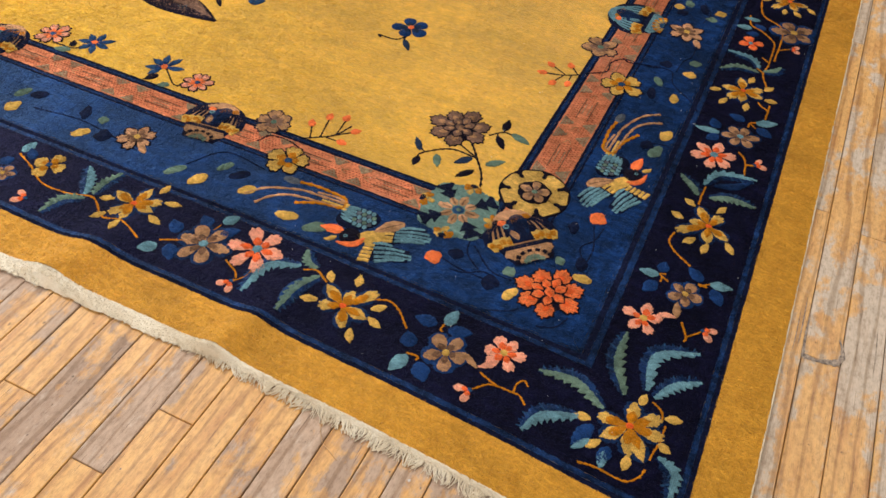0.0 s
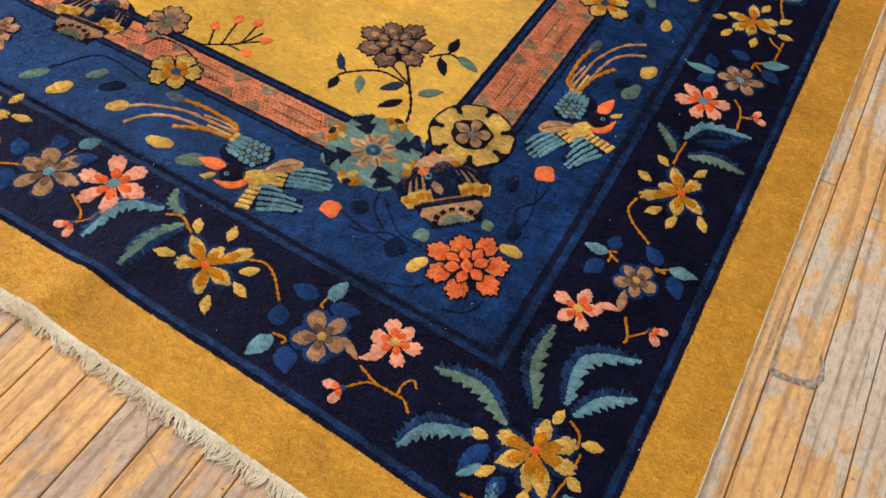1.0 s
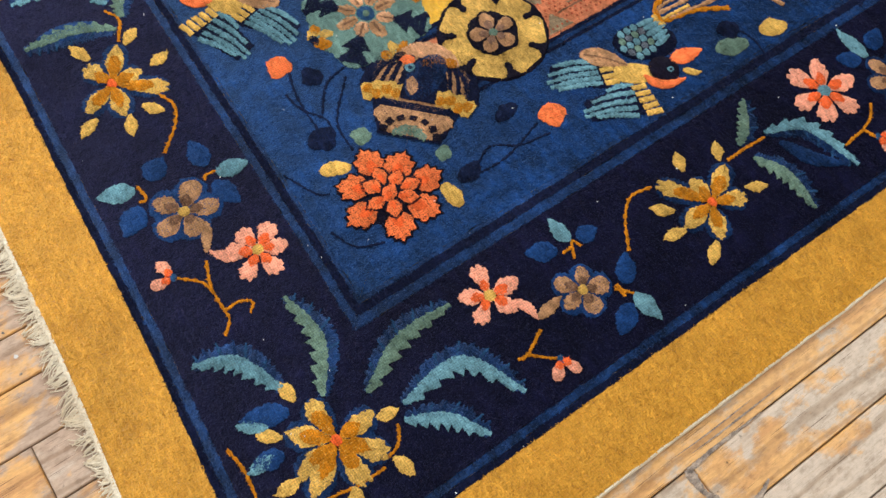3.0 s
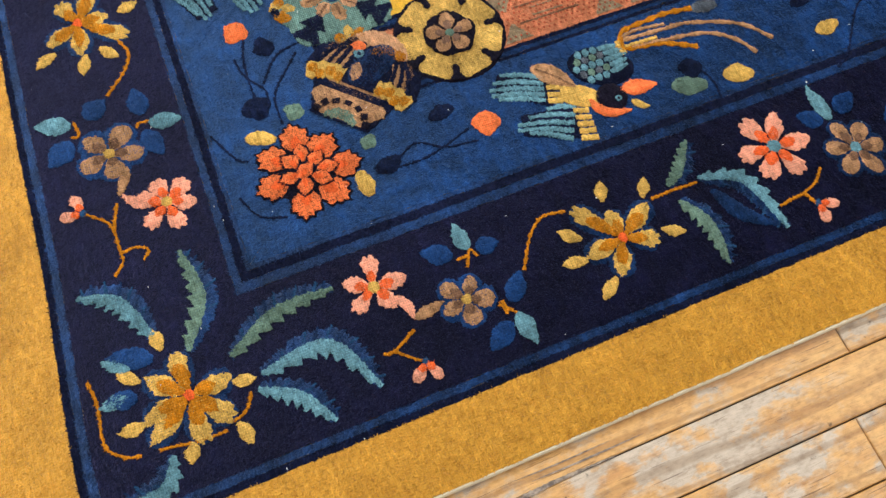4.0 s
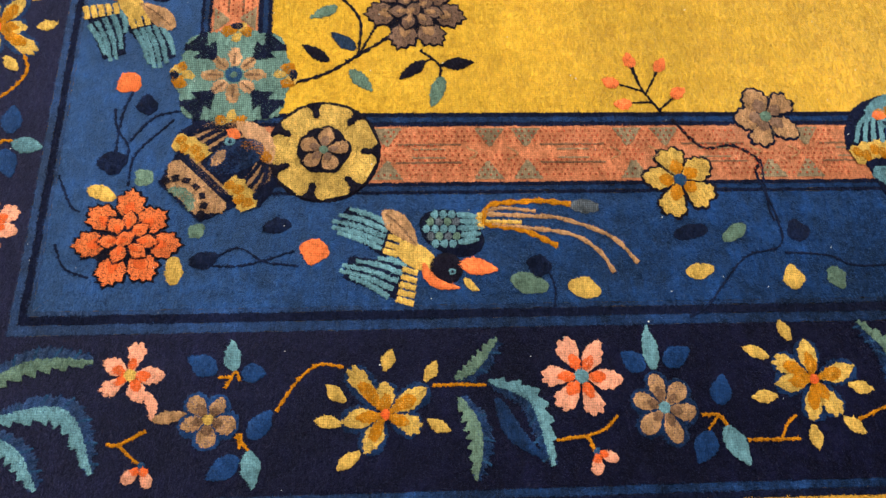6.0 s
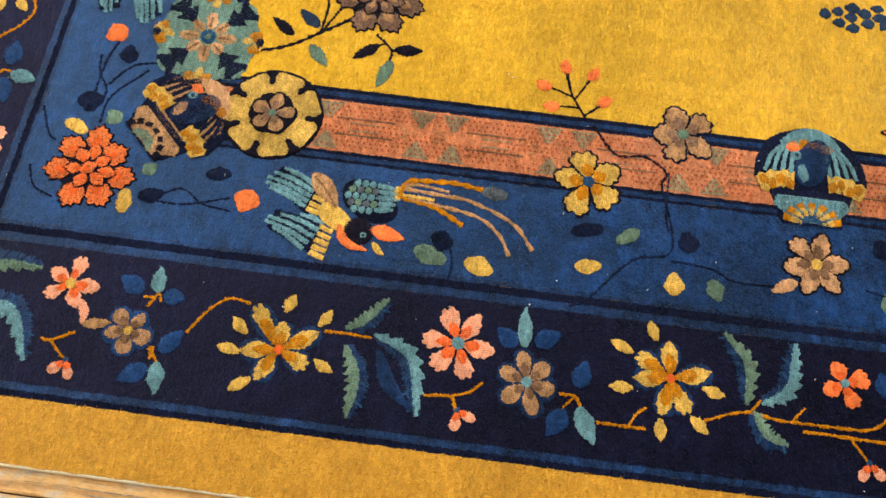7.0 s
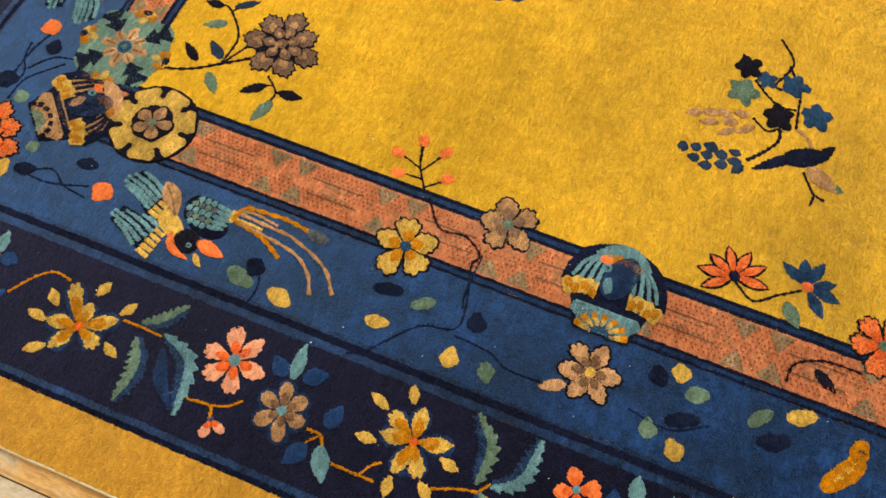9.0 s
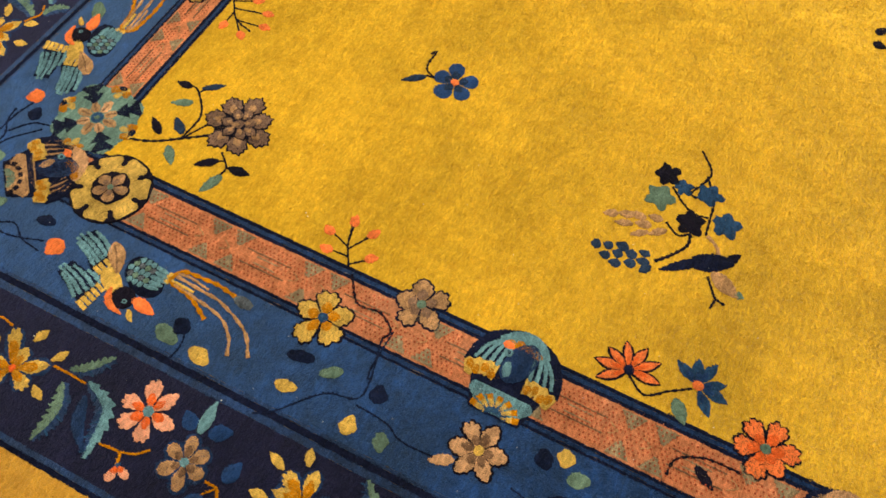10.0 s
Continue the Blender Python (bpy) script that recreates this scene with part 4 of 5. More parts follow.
sprig(((-0.998, 0.502), (-0.943, 0.545), (-0.924, 0.594)), ((-1.008, 0.561), (-0.984, 0.601), (-0.947, 0.615), (-0.905, 0.581), (-0.914, 0.531)), DARK)
blossom((-0.983, 0.421), 0.048, 1.67, YELLOW, AMBER, STEEL, 5, w=0.33, outline=DARK, label="gold flower with dark outlines")
blossom((-1.085, 0.519), 0.041, 2.11, TAN, MAUVE, SAGE, 6, w=0.32, outline=INK, label="mauve flower with dark outlines")
stem(((-1.080, 0.444), (-1.064, 0.476), (-1.018, 0.479), (-0.986, 0.470)), DARK, 0.004)
blossom((-0.572, 1.575), 0.053, -2.77, CORAL, DEEPCORAL, INK, 7, w=0.125, outline=DARK, shape=POINTED, arc=3.75, label="coral lotus with dark outlines")
blossom((-0.598, 1.687), 0.052, 2.45, STEEL, MIDBLUE, CORAL, 6, w=0.16, shape=POINTED, arc=3.49, label="blue flower with a coral heart")
stem(((-0.565, 1.577), (-0.543, 1.612), (-0.568, 1.648), (-0.589, 1.680)), DARK, 0.0035)
leaf((-0.560, 1.660), (-0.524, 1.688), 0.024, SAGE)
blossom((-0.545, 1.816), 0.052, -2.32, CORAL, DEEPCORAL, SAGE, 6, w=0.28, outline=DARK, label="orange flower with dark outlines")
stem(((-0.434, 1.687), (-0.466, 1.695), (-0.487, 1.736), (-0.490, 1.793)), DARK, 0.004)
leaf((-0.468, 1.725), (-0.444, 1.761), 0.018, DARK)
blossom((-1.435, 0.572), 0.050, 2.38, STEEL, MIDBLUE, CORAL, 6, w=0.16, shape=POINTED, arc=4.01, label="blue flower with a coral heart")
blossom((-1.326, 0.559), 0.037, 0.48, PINK, CORAL, STEEL, 7, w=0.22, outline=DARK, label="rose flower with dark outlines")
stem(((-1.426, 0.569), (-1.370, 0.526), (-1.339, 0.543)), DARK, 0.003)
leaf((-1.428, 0.540), (-1.445, 0.509), 0.022, DARK)
leaf((-1.379, 0.520), (-1.404, 0.506), 0.02, SAGE)
blossom((-1.764, 0.552), 0.043, 0.41, PINK, CORAL, STEEL, 7, w=0.22, outline=DARK, label="rose flower with dark outlines")
blossom((-1.649, 0.572), 0.047, -0.19, STEEL, MIDBLUE, CORAL, 7, w=0.16, shape=POINTED, label="blue flower with a coral heart")
stem(((-1.736, 0.523), (-1.678, 0.528), (-1.663, 0.551)), DARK, 0.003)
leaf((-1.678, 0.519), (-1.718, 0.504), 0.02, SAGE)
leaf((-1.685, 0.532), (-1.699, 0.554), 0.018, DARK)
# ---- motifs on the open field ----
peony((-0.703, 0.710), 0.068, 2.25, MAUVE, TAN, DARK, "mauve peony with dark outlines")
stem(((-0.577, 0.536), (-0.595, 0.586), (-0.625, 0.631), (-0.657, 0.675)), DARK, 0.0045)
stem(((-0.625, 0.631), (-0.690, 0.632), (-0.741, 0.589), (-0.743, 0.567)), DARK, 0.0035)
stem(((-0.630, 0.634), (-0.669, 0.653), (-0.685, 0.662)), DARK, 0.0035)
stem(((-0.736, 0.595), (-0.759, 0.607)), DARK, 0.0035)
stem(((-0.634, 0.720), (-0.607, 0.748), (-0.576, 0.744)), DARK, 0.0035)
stem(((-0.607, 0.748), (-0.610, 0.765)), DARK, 0.0035)
stem(((-0.619, 0.735), (-0.609, 0.718)), DARK, 0.0035)
leaf((-0.742, 0.575), (-0.741, 0.541), 0.017, DARK)
leaf((-0.748, 0.595), (-0.777, 0.633), 0.015, SLATE)
leaf((-0.710, 0.600), (-0.690, 0.561), 0.017, SAGE)
leaf((-0.615, 0.589), (-0.643, 0.551), 0.017, DARK)
leaf((-0.635, 0.627), (-0.664, 0.592), 0.02, SLATE)
leaf((-0.600, 0.620), (-0.565, 0.651), 0.02, SAGE)
leaf((-0.615, 0.727), (-0.585, 0.689), 0.017, DARK)
leaf((-0.609, 0.753), (-0.614, 0.797), 0.02, DARK)
leaf((-0.588, 0.751), (-0.539, 0.734), 0.02, SAGE)
blossom((-0.998, 1.041), 0.050, -0.33, MIDBLUE, SLATE, CORAL, 5, w=0.32, shape=BROAD, label="blue flower on the gold field")
stem(((-0.989, 1.000), (-1.008, 0.971), (-1.056, 0.969), (-1.045, 0.961)), DARK, 0.004)
leaf((-0.987, 0.981), (-0.954, 0.940), 0.016, SLATE)
stem(((-0.990, 1.019), (-0.990, 0.980)), DARK, 0.004)
stem(((-1.066, 1.546), (-1.028, 1.576), (-0.998, 1.573), (-0.962, 1.557), (-0.954, 1.570)), DARK, 0.004)
stem(((-1.013, 1.574), (-0.961, 1.601), (-0.922, 1.606), (-0.883, 1.610)), DARK, 0.004)
stem(((-0.959, 1.521), (-0.931, 1.552), (-0.919, 1.577), (-0.923, 1.603)), DARK, 0.004)
stem(((-0.883, 1.581), (-0.852, 1.587), (-0.823, 1.572), (-0.789, 1.544)), DARK, 0.0055)
stem(((-0.872, 1.581), (-0.861, 1.563), (-0.878, 1.535)), DARK, 0.004)
for lobe_at, lobe_r, lobe_turn, lobe_mat in (((-0.981, 1.503), 0.026, 2.4, DARK), ((-0.927, 1.507), 0.029, 0.4, SAGE), ((-0.967, 1.540), 0.019, 1.0, STEEL), ((-0.972, 1.589), 0.025, 1.7, STEEL),
                                         ((-0.897, 1.575), 0.028, 0.9, DARK), ((-0.921, 1.637), 0.028, 2.0, STEEL)):
    blob("lobed_leaf", lobe_at, lambda a, r=lobe_r, k=lobe_turn: r * (0.70 + 0.34 * abs(math.cos(2.5 * (a - k))) ** 1.9 * (1 + 0.30 * math.cos(a - k))), lobe_mat, rug, 0.0013, 0.0024, 36)
stem(((-0.884, 1.613), (-0.870, 1.634), (-0.853, 1.645)), TAN, 0.007)
leaf((-0.777, 1.446), (-0.774, 1.427), 0.02, SLATE)
leaf((-0.783, 1.467), (-0.783, 1.448), 0.018, SLATE)
leaf((-0.792, 1.494), (-0.793, 1.469), 0.02, SLATE)
leaf((-0.762, 1.469), (-0.760, 1.448), 0.018, SLATE)
leaf((-0.774, 1.489), (-0.774, 1.468), 0.018, SLATE)
leaf((-0.782, 1.512), (-0.787, 1.489), 0.018, SLATE)
leaf((-0.756, 1.492), (-0.751, 1.469), 0.018, SLATE)
leaf((-0.767, 1.516), (-0.763, 1.494), 0.018, SLATE)
leaf((-0.780, 1.537), (-0.777, 1.513), 0.016, SLATE)
leaf((-0.797, 1.533), (-0.797, 1.511), 0.014, SLATE)
leaf((-0.777, 1.541), (-0.755, 1.526), 0.016, SLATE)
leaf((-0.856, 1.450), (-0.844, 1.424), 0.016, TAN)
leaf((-0.864, 1.477), (-0.857, 1.450), 0.016, TAN)
leaf((-0.869, 1.500), (-0.868, 1.468), 0.016, TAN)
leaf((-0.847, 1.482), (-0.835, 1.449), 0.014, TAN)
leaf((-0.858, 1.514), (-0.851, 1.484), 0.018, TAN)
leaf((-0.843, 1.513), (-0.822, 1.485), 0.014, TAN)
leaf((-0.879, 1.529), (-0.876, 1.501), 0.016, TAN)
leaf((-0.862, 1.542), (-0.838, 1.514), 0.014, TAN)

leaf((-0.832, 1.625), (-0.776, 1.556), 0.019, INK)
ribbon("perched_bird", ((-0.818, 1.606), (-0.832, 1.634), (-0.852, 1.672)), lambda t: 0.018 * math.sin(math.pi * (0.22 + 0.66 * t)), INK, rug, 0.0014, 0.0014)
leaf((-0.846, 1.660), (-0.873, 1.680), 0.016, DARK)
spot((-0.851, 1.666), 0.0042, 0.0042, SAGE)
leaf((-0.815, 1.643), (-0.785, 1.700), 0.030, TAN)
leaf((-0.792, 1.693), (-0.790, 1.709), 0.014, SAGE)
stem(((-0.803, 1.639), (-0.771, 1.660), (-0.765, 1.667)), DARK, 0.004)
stem(((-0.767, 1.665), (-0.743, 1.661)), DARK, 0.004)
stem(((-0.765, 1.667), (-0.762, 1.682)), DARK, 0.004)
leaf((-1.512, 1.782), (-1.508, 1.811), 0.022, DARK)
leaf((-1.540, 1.783), (-1.567, 1.799), 0.02, DARK)

leaf((-1.728, 0.827), (-1.455, 0.806), 0.096, DARK, 0.05)
leaf((-1.724, 0.836), (-1.475, 0.814), 0.084, MAUVE, 0.05)
leaf((-1.678, 0.850), (-1.514, 0.831), 0.04, BROWN, 0.05)
leaf((-1.581, 0.818), (-1.559, 0.831), 0.026, TEAL)
leaf((-1.613, 0.840), (-1.602, 0.875), 0.04, DARK)
leaf((-1.443, 0.936), (-1.404, 0.960), 0.04, STEEL)
leaf((-1.528, 0.913), (-1.489, 0.873), 0.014, DARK)

spot((-0.330, 1.795), 0.0334, 0.0177, AMBER, 2.46)
spot((-0.366, 1.809), 0.0206, 0.0151, AMBER, 2.90)
spot((-0.339, 1.800), 0.0078, 0.0042, YELLOW, 2.45)
spot((-0.323, 1.788), 0.0071, 0.0042, YELLOW, 2.36)
spot((-0.354, 1.805), 0.0057, 0.0042, YELLOW, 2.36)
spot((-0.371, 1.815), 0.0054, 0.0051, INK, 1.95)
BIRD = (-0.313, 0.709)
VASE = (-0.455, 0.456)
ROSETTE = (-0.470, 0.585)
MEDALLION = (-0.591, 0.457)
FANBIRD = (-0.485, 1.405)
FANBIRD_END = (-1.206, 0.462)


# ---- the long-tailed birds of the blue border ----
def bird(at, label):
    """A long-tailed bird; at(u, v) lays its own millimetres into the rug."""
    m = lambda *flat: tuple(at(flat[i] / 1000, flat[i + 1] / 1000) for i in range(0, len(flat), 2))
    core = ribbon("bird", m(-16, -24, -2, -2, 11, 20), lambda t: 0.016 * math.sin(math.pi * (0.2 + 0.6 * t)), YELLOW, rug, 0.0016, 0.0008, label=label)
    ribbon("wing_ground", m(-58, -98, -42, -66, -18, -30), lambda t: 0.016 + 0.007 * t, INK, core, 0.0007, 0.0014)
    ribbon("wing_ground", m(12, -92, 22, -58, 32, -18), lambda t: 0.015 + 0.012 * t, INK, core, 0.0007, 0.0014)
    for k in range(5):  # upper wing
        f = k / 4
        tip = (-70 + 34 * f, -78 - 34 * math.sin(math.pi * (0.10 + 0.62 * f)))
        root = (-46 + 34 * f, -36 - 11 * f)
        mid = ((tip[0] + root[0]) / 2 - 3, (tip[1] + root[1]) / 2)
        ribbon("feather", m(*tip, *mid, *root), lambda t: 0.0035 * (0.45 + 0.55 * math.sin(math.pi * min(1, 0.1 + 0.6 * t))) * (1 + 0.14 * math.sin(70 * t)), TEAL, core, 0.0013, 0.0011)
    ribbon("wing_covert", m(-66, -44, -44, -22, -16, 0), leaf_shape(0.0145), TAN, core, 0.0018, 0.0010)
    for k in range(5):  # lower wing
        f = k / 4
        tip = (1 + 24 * f**1.5, -35 - 66 * math.sin(math.pi * (0.08 + 0.62 * f)))
        root = (12 + 42 * f, -14 - 24 * f)
        mid = ((tip[0] + root[0]) / 2 - 3, (tip[1] + root[1]) / 2)
        ribbon("feather", m(*tip, *mid, *root), lambda t: 0.0035 * (0.45 + 0.55 * math.sin(math.pi * min(1, 0.1 + 0.6 * t))), TEAL, core, 0.0013, 0.0012)
        dash = (19 + 41 * f, -9 - 9 * f)
        ribbon("feather_bar", m(dash[0] - 3, dash[1] - 10, dash[0] + 3, dash[1] + 9 + 3 * f), lambda t: 0.0034, YELLOW, core, 0.0015, 0.0009)
    for u, v in ((-27, -28), (-16, -31), (-7, -34)):
        ribbon("feather_bar", m(u - 3, v - 10, u + 3, v + 8), lambda t: 0.0036, YELLOW, core, 0.0015, 0.0007)
    blob("back", at(-0.034, 0.046), oval(0.030, 0.045, math.atan2(*reversed([a - b for a, b in zip(at(0.02, 0.04), at(0, 0))])) + math.pi / 2), INK, core, 0.0008, 0.0008)
    for row in range(5):
        for k in range(4):
            u, v = -61 + 10.5 * row, 8 + 11.5 * k + (row % 2) * 5.5
            if math.hypot((u + 40) / 30, (v - 44) / 48) < 1.0:
                ribbon("scale", m(u, v, u + 1, v + 9.5), round_petal(0.0057), (TEAL, SAGE, TEAL, WORNBLUE)[(row + 2 * k) % 4], core, 0.0014, 0.0008)
        v0 = 54 + (row % 2) * 4
        ribbon("rump_feather", m(-60 + 10 * row, v0, -57 + 8.2 * row, 88 - 3 * abs(row - 2)), lambda t: 0.0043 * math.sin(math.pi * (0.2 + 0.7 * t)), TEAL, core, 0.0014, 0.0009)
    ribbon("covert_line", m(-62, -40, -42, -20, -18, -2), lambda t: 0.0011, BROWN, core, 0.0022, 0.0006)
    blob("head", at(0.016, 0.037), oval(0.021, 0.021), DARK, core, 0.0020, 0.0006)
    blob("eye", at(0.021, 0.045), oval(0.0045, 0.0045), TEAL, core, 0.0025, 0.0004, 8)
    blob("pupil", at(0.021, 0.045), oval(0.0018, 0.0018), DARK, core, 0.0029, 0.0002, 7)
    ribbon("throat", m(9, 8, 26, 14, 38, 28, 43, 54), leaf_shape(0.0065), CORAL, core, 0.0024, 0.0007)
    ribbon("crest", m(10, 55, 14, 78, 19, 104), leaf_shape(0.0115), CORAL, core, 0.0018, 0.0008)
    ribbon("beak", m(30, 60, 42, 70, 47, 79), leaf_shape(0.005), YELLOW, core, 0.0018, 0.0006)
    for flat, mat, w in (((-58, 90, -74, 100, -78, 140, -79, 172, -74, 209), AMBER, 4.6), ((-58, 90, -46, 92, -37, 140, -14, 186), AMBER, 4.6), ((-61, 92, -57, 150, -53, 194, -26, 259, 12, 291), TAN, 3.4),
                         ((-45, 100, -32, 198, -7, 239, 25, 258), TAN, 3.4), ((-50, 92, -49, 120, -48, 140), YELLOW, 3.2), ((-66, 90, -69, 120, -64, 160), TAN, 2.6), ((-62, 86, -50, 84, -40, 86), YELLOW, 6)):
        ribbon("tail_feather", m(*flat), lambda t, w=w: w / 1000 * (0.66 + 0.2 * math.sin(40 * t)), mat, core, 0.0013, 0.0007)
    ribbon("tail_tip", m(-72, 208, -69, 246), lambda t: 0.0095 * math.sin(math.pi * (0.15 + 0.7 * t)), WORNBLUE, core, 0.0010, 0.0016)
    return core


bird(lambda u, v: (BIRD[0] + u, BIRD[1] + v), "long-tailed bird with teal wings and coral crest")
bird(lambda u, v: (-BIRD[1] - v - 0.005, -BIRD[0] - u - 0.012), "long-tailed bird with teal wings and coral crest")


# ---- the corner group: rosette, medallion and winged vase ----
def along(c, turn):
    """A local frame: u along turn, v to its left, in millimetres."""
    cs, sn = math.cos(turn), math.sin(turn)
    return lambda *flat: tuple((c[0] + (u * cs - v * sn) / 1000, c[1] + (u * sn + v * cs) / 1000) for u, v in zip(flat[::2], flat[1::2]))


def rosette(c, r, turn):
    core = blob("rosette", c, oval(r, r), DARK, rug, 0.0010, 0.0008, 0, "gold rosette with a mauve heart and dark rim")
    for i in range(7):
        a = turn + 2 * math.pi * i / 7
        ribbon("petal", (polar(c, a, r * 0.30), polar(c, a, r * 0.93)), lambda t: r * (0.26 + 0.135 * t) * (1 if t < 0.86 else 1 - (t - 0.86) * 3.2), OCHRE, core, 0.0016, 0.0014)
    for i in range(7):
        a = turn + 2 * math.pi * (i + 0.5) / 7
        ribbon("notch", (polar(c, a, r * 0.66), polar(c, a, r * 0.98)), lambda t: r * (0.03 + 0.075 * t * (1 + 0.5 * math.sin(9 * t))), DARK, core, 0.0032, 0.0012)
    blob("heart_ground", c, lambda a: r * 0.455 * (1 + 0.05 * math.cos(6 * (a - turn - 0.3))), DARK, core, 0.0034, 0.0008)
    blossom(c, r * 0.46, turn + 0.3, TAN, MAUVE, SAGE, 5, w=0.27, outline=DARK, up=0.0030, shape=BROAD)
    return core


def medallion(c, r, turn):
    core = blob("medallion", c, lambda a: r * (0.95 + 0.045 * math.cos(8 * (a - turn)) + 0.03 * math.cos(4 * (a - turn))), CELADON, rug, 0.0016, 0.0020, 0, "pale teal medallion with dark arrows and tan star")
    for i in range(4):
        a = turn + math.pi / 2 * i
        m = along(c, a)
        k = 1000 * r
        ribbon("arrow", m(0.42 * k, 0, 0.70 * k, 0), lambda t: r * (0.02 + 0.21 * t), INK, core, 0.0022, 0.0014)
        ribbon("arrow", m(0.66 * k, 0, 0.96 * k, 0), lambda t: r * (0.115 - 0.03 * math.sin(math.pi * t)), INK, core, 0.0022, 0.0012)
        for side in (-1, 1):
            ribbon("arrow_barb", m(0.78 * k, 0.06 * side * k, 0.96 * k, 0.20 * side * k), lambda t: r * 0.055, INK, core, 0.0023, 0.0012)
        d = a + math.pi / 4
        for off, out, mat in ((-0.19, 0.86, AMBER), (0.19, 0.86, AMBER), (0.0, 0.74, YELLOW), (-0.10, 0.92, YELLOW), (0.10, 0.90, AMBER)):
            blob("gold_corner", polar(c, d + off, r * out), oval(r * 0.105, r * 0.085, d), mat, core, 0.0021, 0.0026, 9)
        blob("corner_dot", polar(c, d, r * 0.95), oval(r * 0.06, r * 0.11, d), INK, core, 0.0026, 0.0009, 9)
    for i in range(8):
        a = turn + math.pi / 4 * i
        ribbon("star_point", (polar(c, a, r * 0.17), polar(c, a, r * (0.52 if i % 2 else 0.44))), lambda t: r * (0.045 + 0.06 * math.sin(math.pi * t)), TAN if i % 3 else APRICOT, core, 0.0022, 0.0018)
        ribbon("star_vein", (polar(c, a, r * 0.20), polar(c, a, r * 0.42)), lambda t: r * 0.018, BROWN, core, 0.0026, 0.0009)
    blob("heart", c, oval(r * 0.14, r * 0.14), STEEL, core, 0.0026, 0.0010, 10)
    blob("heart_dot", c, oval(r * 0.06, r * 0.06), SAGE, core, 0.0030, 0.0006, 8)
    return core


def vase(c, turn, size, wing, rib, fan_mat, dots, label):
    """A winged vase: a ribbed dome round a dark bird, gilt scalloped feet and a fan below."""
    m = lambda *flat: along(c, turn)(*(size * v for v in flat))
    one = lambda u, v: m(u, v)[0]
    gilt = wing is TEAL
    core = ribbon("winged_vase", m(-76, -20, -70, 14, -48, 46, 0, 62, 48, 46, 70, 14, 76, -20), lambda t: 0.011 * size, INK, rug, 0.0012, 0.0010, label=label)
    blob("dome_ground", one(0, 8), oval(0.070 * size, 0.052 * size, turn), INK if gilt else TAN, core, 0.0014, 0.0010)
    # crown: a worn band across the top, with gilt knots on it
    ribbon("crown", m(-44, 42, -20, 56, 4, 60, 28, 54, 46, 40), lambda t: size * (0.004 + 0.010 * math.sin(math.pi * t)), wing if gilt else APRICOT, core, 0.0022, 0.0013)
    for k in range(4 if gilt else 3):
        blob("crown_knot", one((-24 if gilt else 2) + 17 * k, 42 + (3 if k in (1, 2) else -3)), oval(0.0095 * size, 0.0085 * size, turn), AMBER, core, 0.0027, 0.0018, 9)
    if not gilt:
        ribbon("bird_ground", m(4, -30, 4, 44), lambda t: size * 0.034 * math.sin(math.pi * (0.3 + 0.55 * t)), INK, core, 0.0026, 0.0010)
    for sx in (-1, 1):
        for k in range(4):
            foot = 30 + 13.5 * k
            ribbon("wing_rib", m(sx * (20 + 7 * k), 46 - 2 * k, sx * (26 + 11 * k), 30 - 3 * k, sx * foot, -8), lambda t: size * 0.0030, rib if gilt else INK, core, 0.0024, 0.0010)
        ribbon("gilt_foot", m(sx * 26, -20, sx * 50, -19, sx * 80, -31), lambda t: 0.0150 * size * (0.86 + 0.14 * math.cos(22 * t)), YELLOW, core, 0.0030, 0.0014)
        for k in range(4):
            blob("gilt_fleck", one(sx * (33 + 13 * k), -20 - 2.4 * k + (3 if k % 2 else -4)), oval(0.0072 * size, 0.0085 * size, turn), AMBER, core, 0.0034, 0.0016, 9)
    blob("bird_body", one(4, 14), oval(0.025 * size, 0.043 * size, turn - 0.35), DEEPBLUE, core, 0.0029, 0.0009)
    blob("bird_breast", one(-12, -6), oval(0.008 * size, 0.017 * size, turn + 0.2), TEAL if gilt else TAN, core, 0.0032, 0.0009, 10)
    blob("bird_eye", one(-21, 24), oval(0.0075 * size, 0.0075 * size), TEAL, core, 0.0033, 0.0006, 9)
    blob("bird_pupil", one(-21, 24), oval(0.0034 * size, 0.0034 * size), INK, core, 0.0037, 0.0004, 7)
    blob("bird_beak", one(-27, 37), oval(0.011 * size, 0.0075 * size, turn), CORAL, core, 0.0033, 0.0008, 9)
    # fan: a dark-rimmed trapezium, a ring of dots and a paler foot
    ribbon("fan_ground", m(0, -34, 0, -92), lambda t: size * (0.064 - 0.020 * t), INK, core, 0.0018, 0.0010)
    ribbon("fan", m(0, -46, 0, -88), lambda t: size * (0.050 + 0.008 * math.sin(math.pi * min(1, 1.6 * t)) - 0.016 * t * t), fan_mat, core, 0.0023, 0.0016)
    for k in range(7):
        a = math.pi * (0.06 + 0.88 * k / 6)
        u, v = -math.cos(a), math.sin(a)
        if gilt:
            ribbon("fan_ray", m(16 * u, -90 + 14 * v, 33 * u, -90 + 30 * v), lambda t: size * (0.0030 + 0.0016 * t), YELLOW, core, 0.0029, 0.0009)
        ribbon("fan_dot", m(33 * u, -88 + 25 * v, 44 * u, -88 + 33 * v), lambda t: size * 0.0052, dots, core, 0.0032, 0.0009)
    ribbon("fan_foot", m(-24, -88, 0, -78, 24, -88), lambda t: size * 0.0085 * math.sin(math.pi * (0.15 + 0.7 * t)), STEEL if gilt else SAGE, core, 0.0027, 0.0016)
    return core


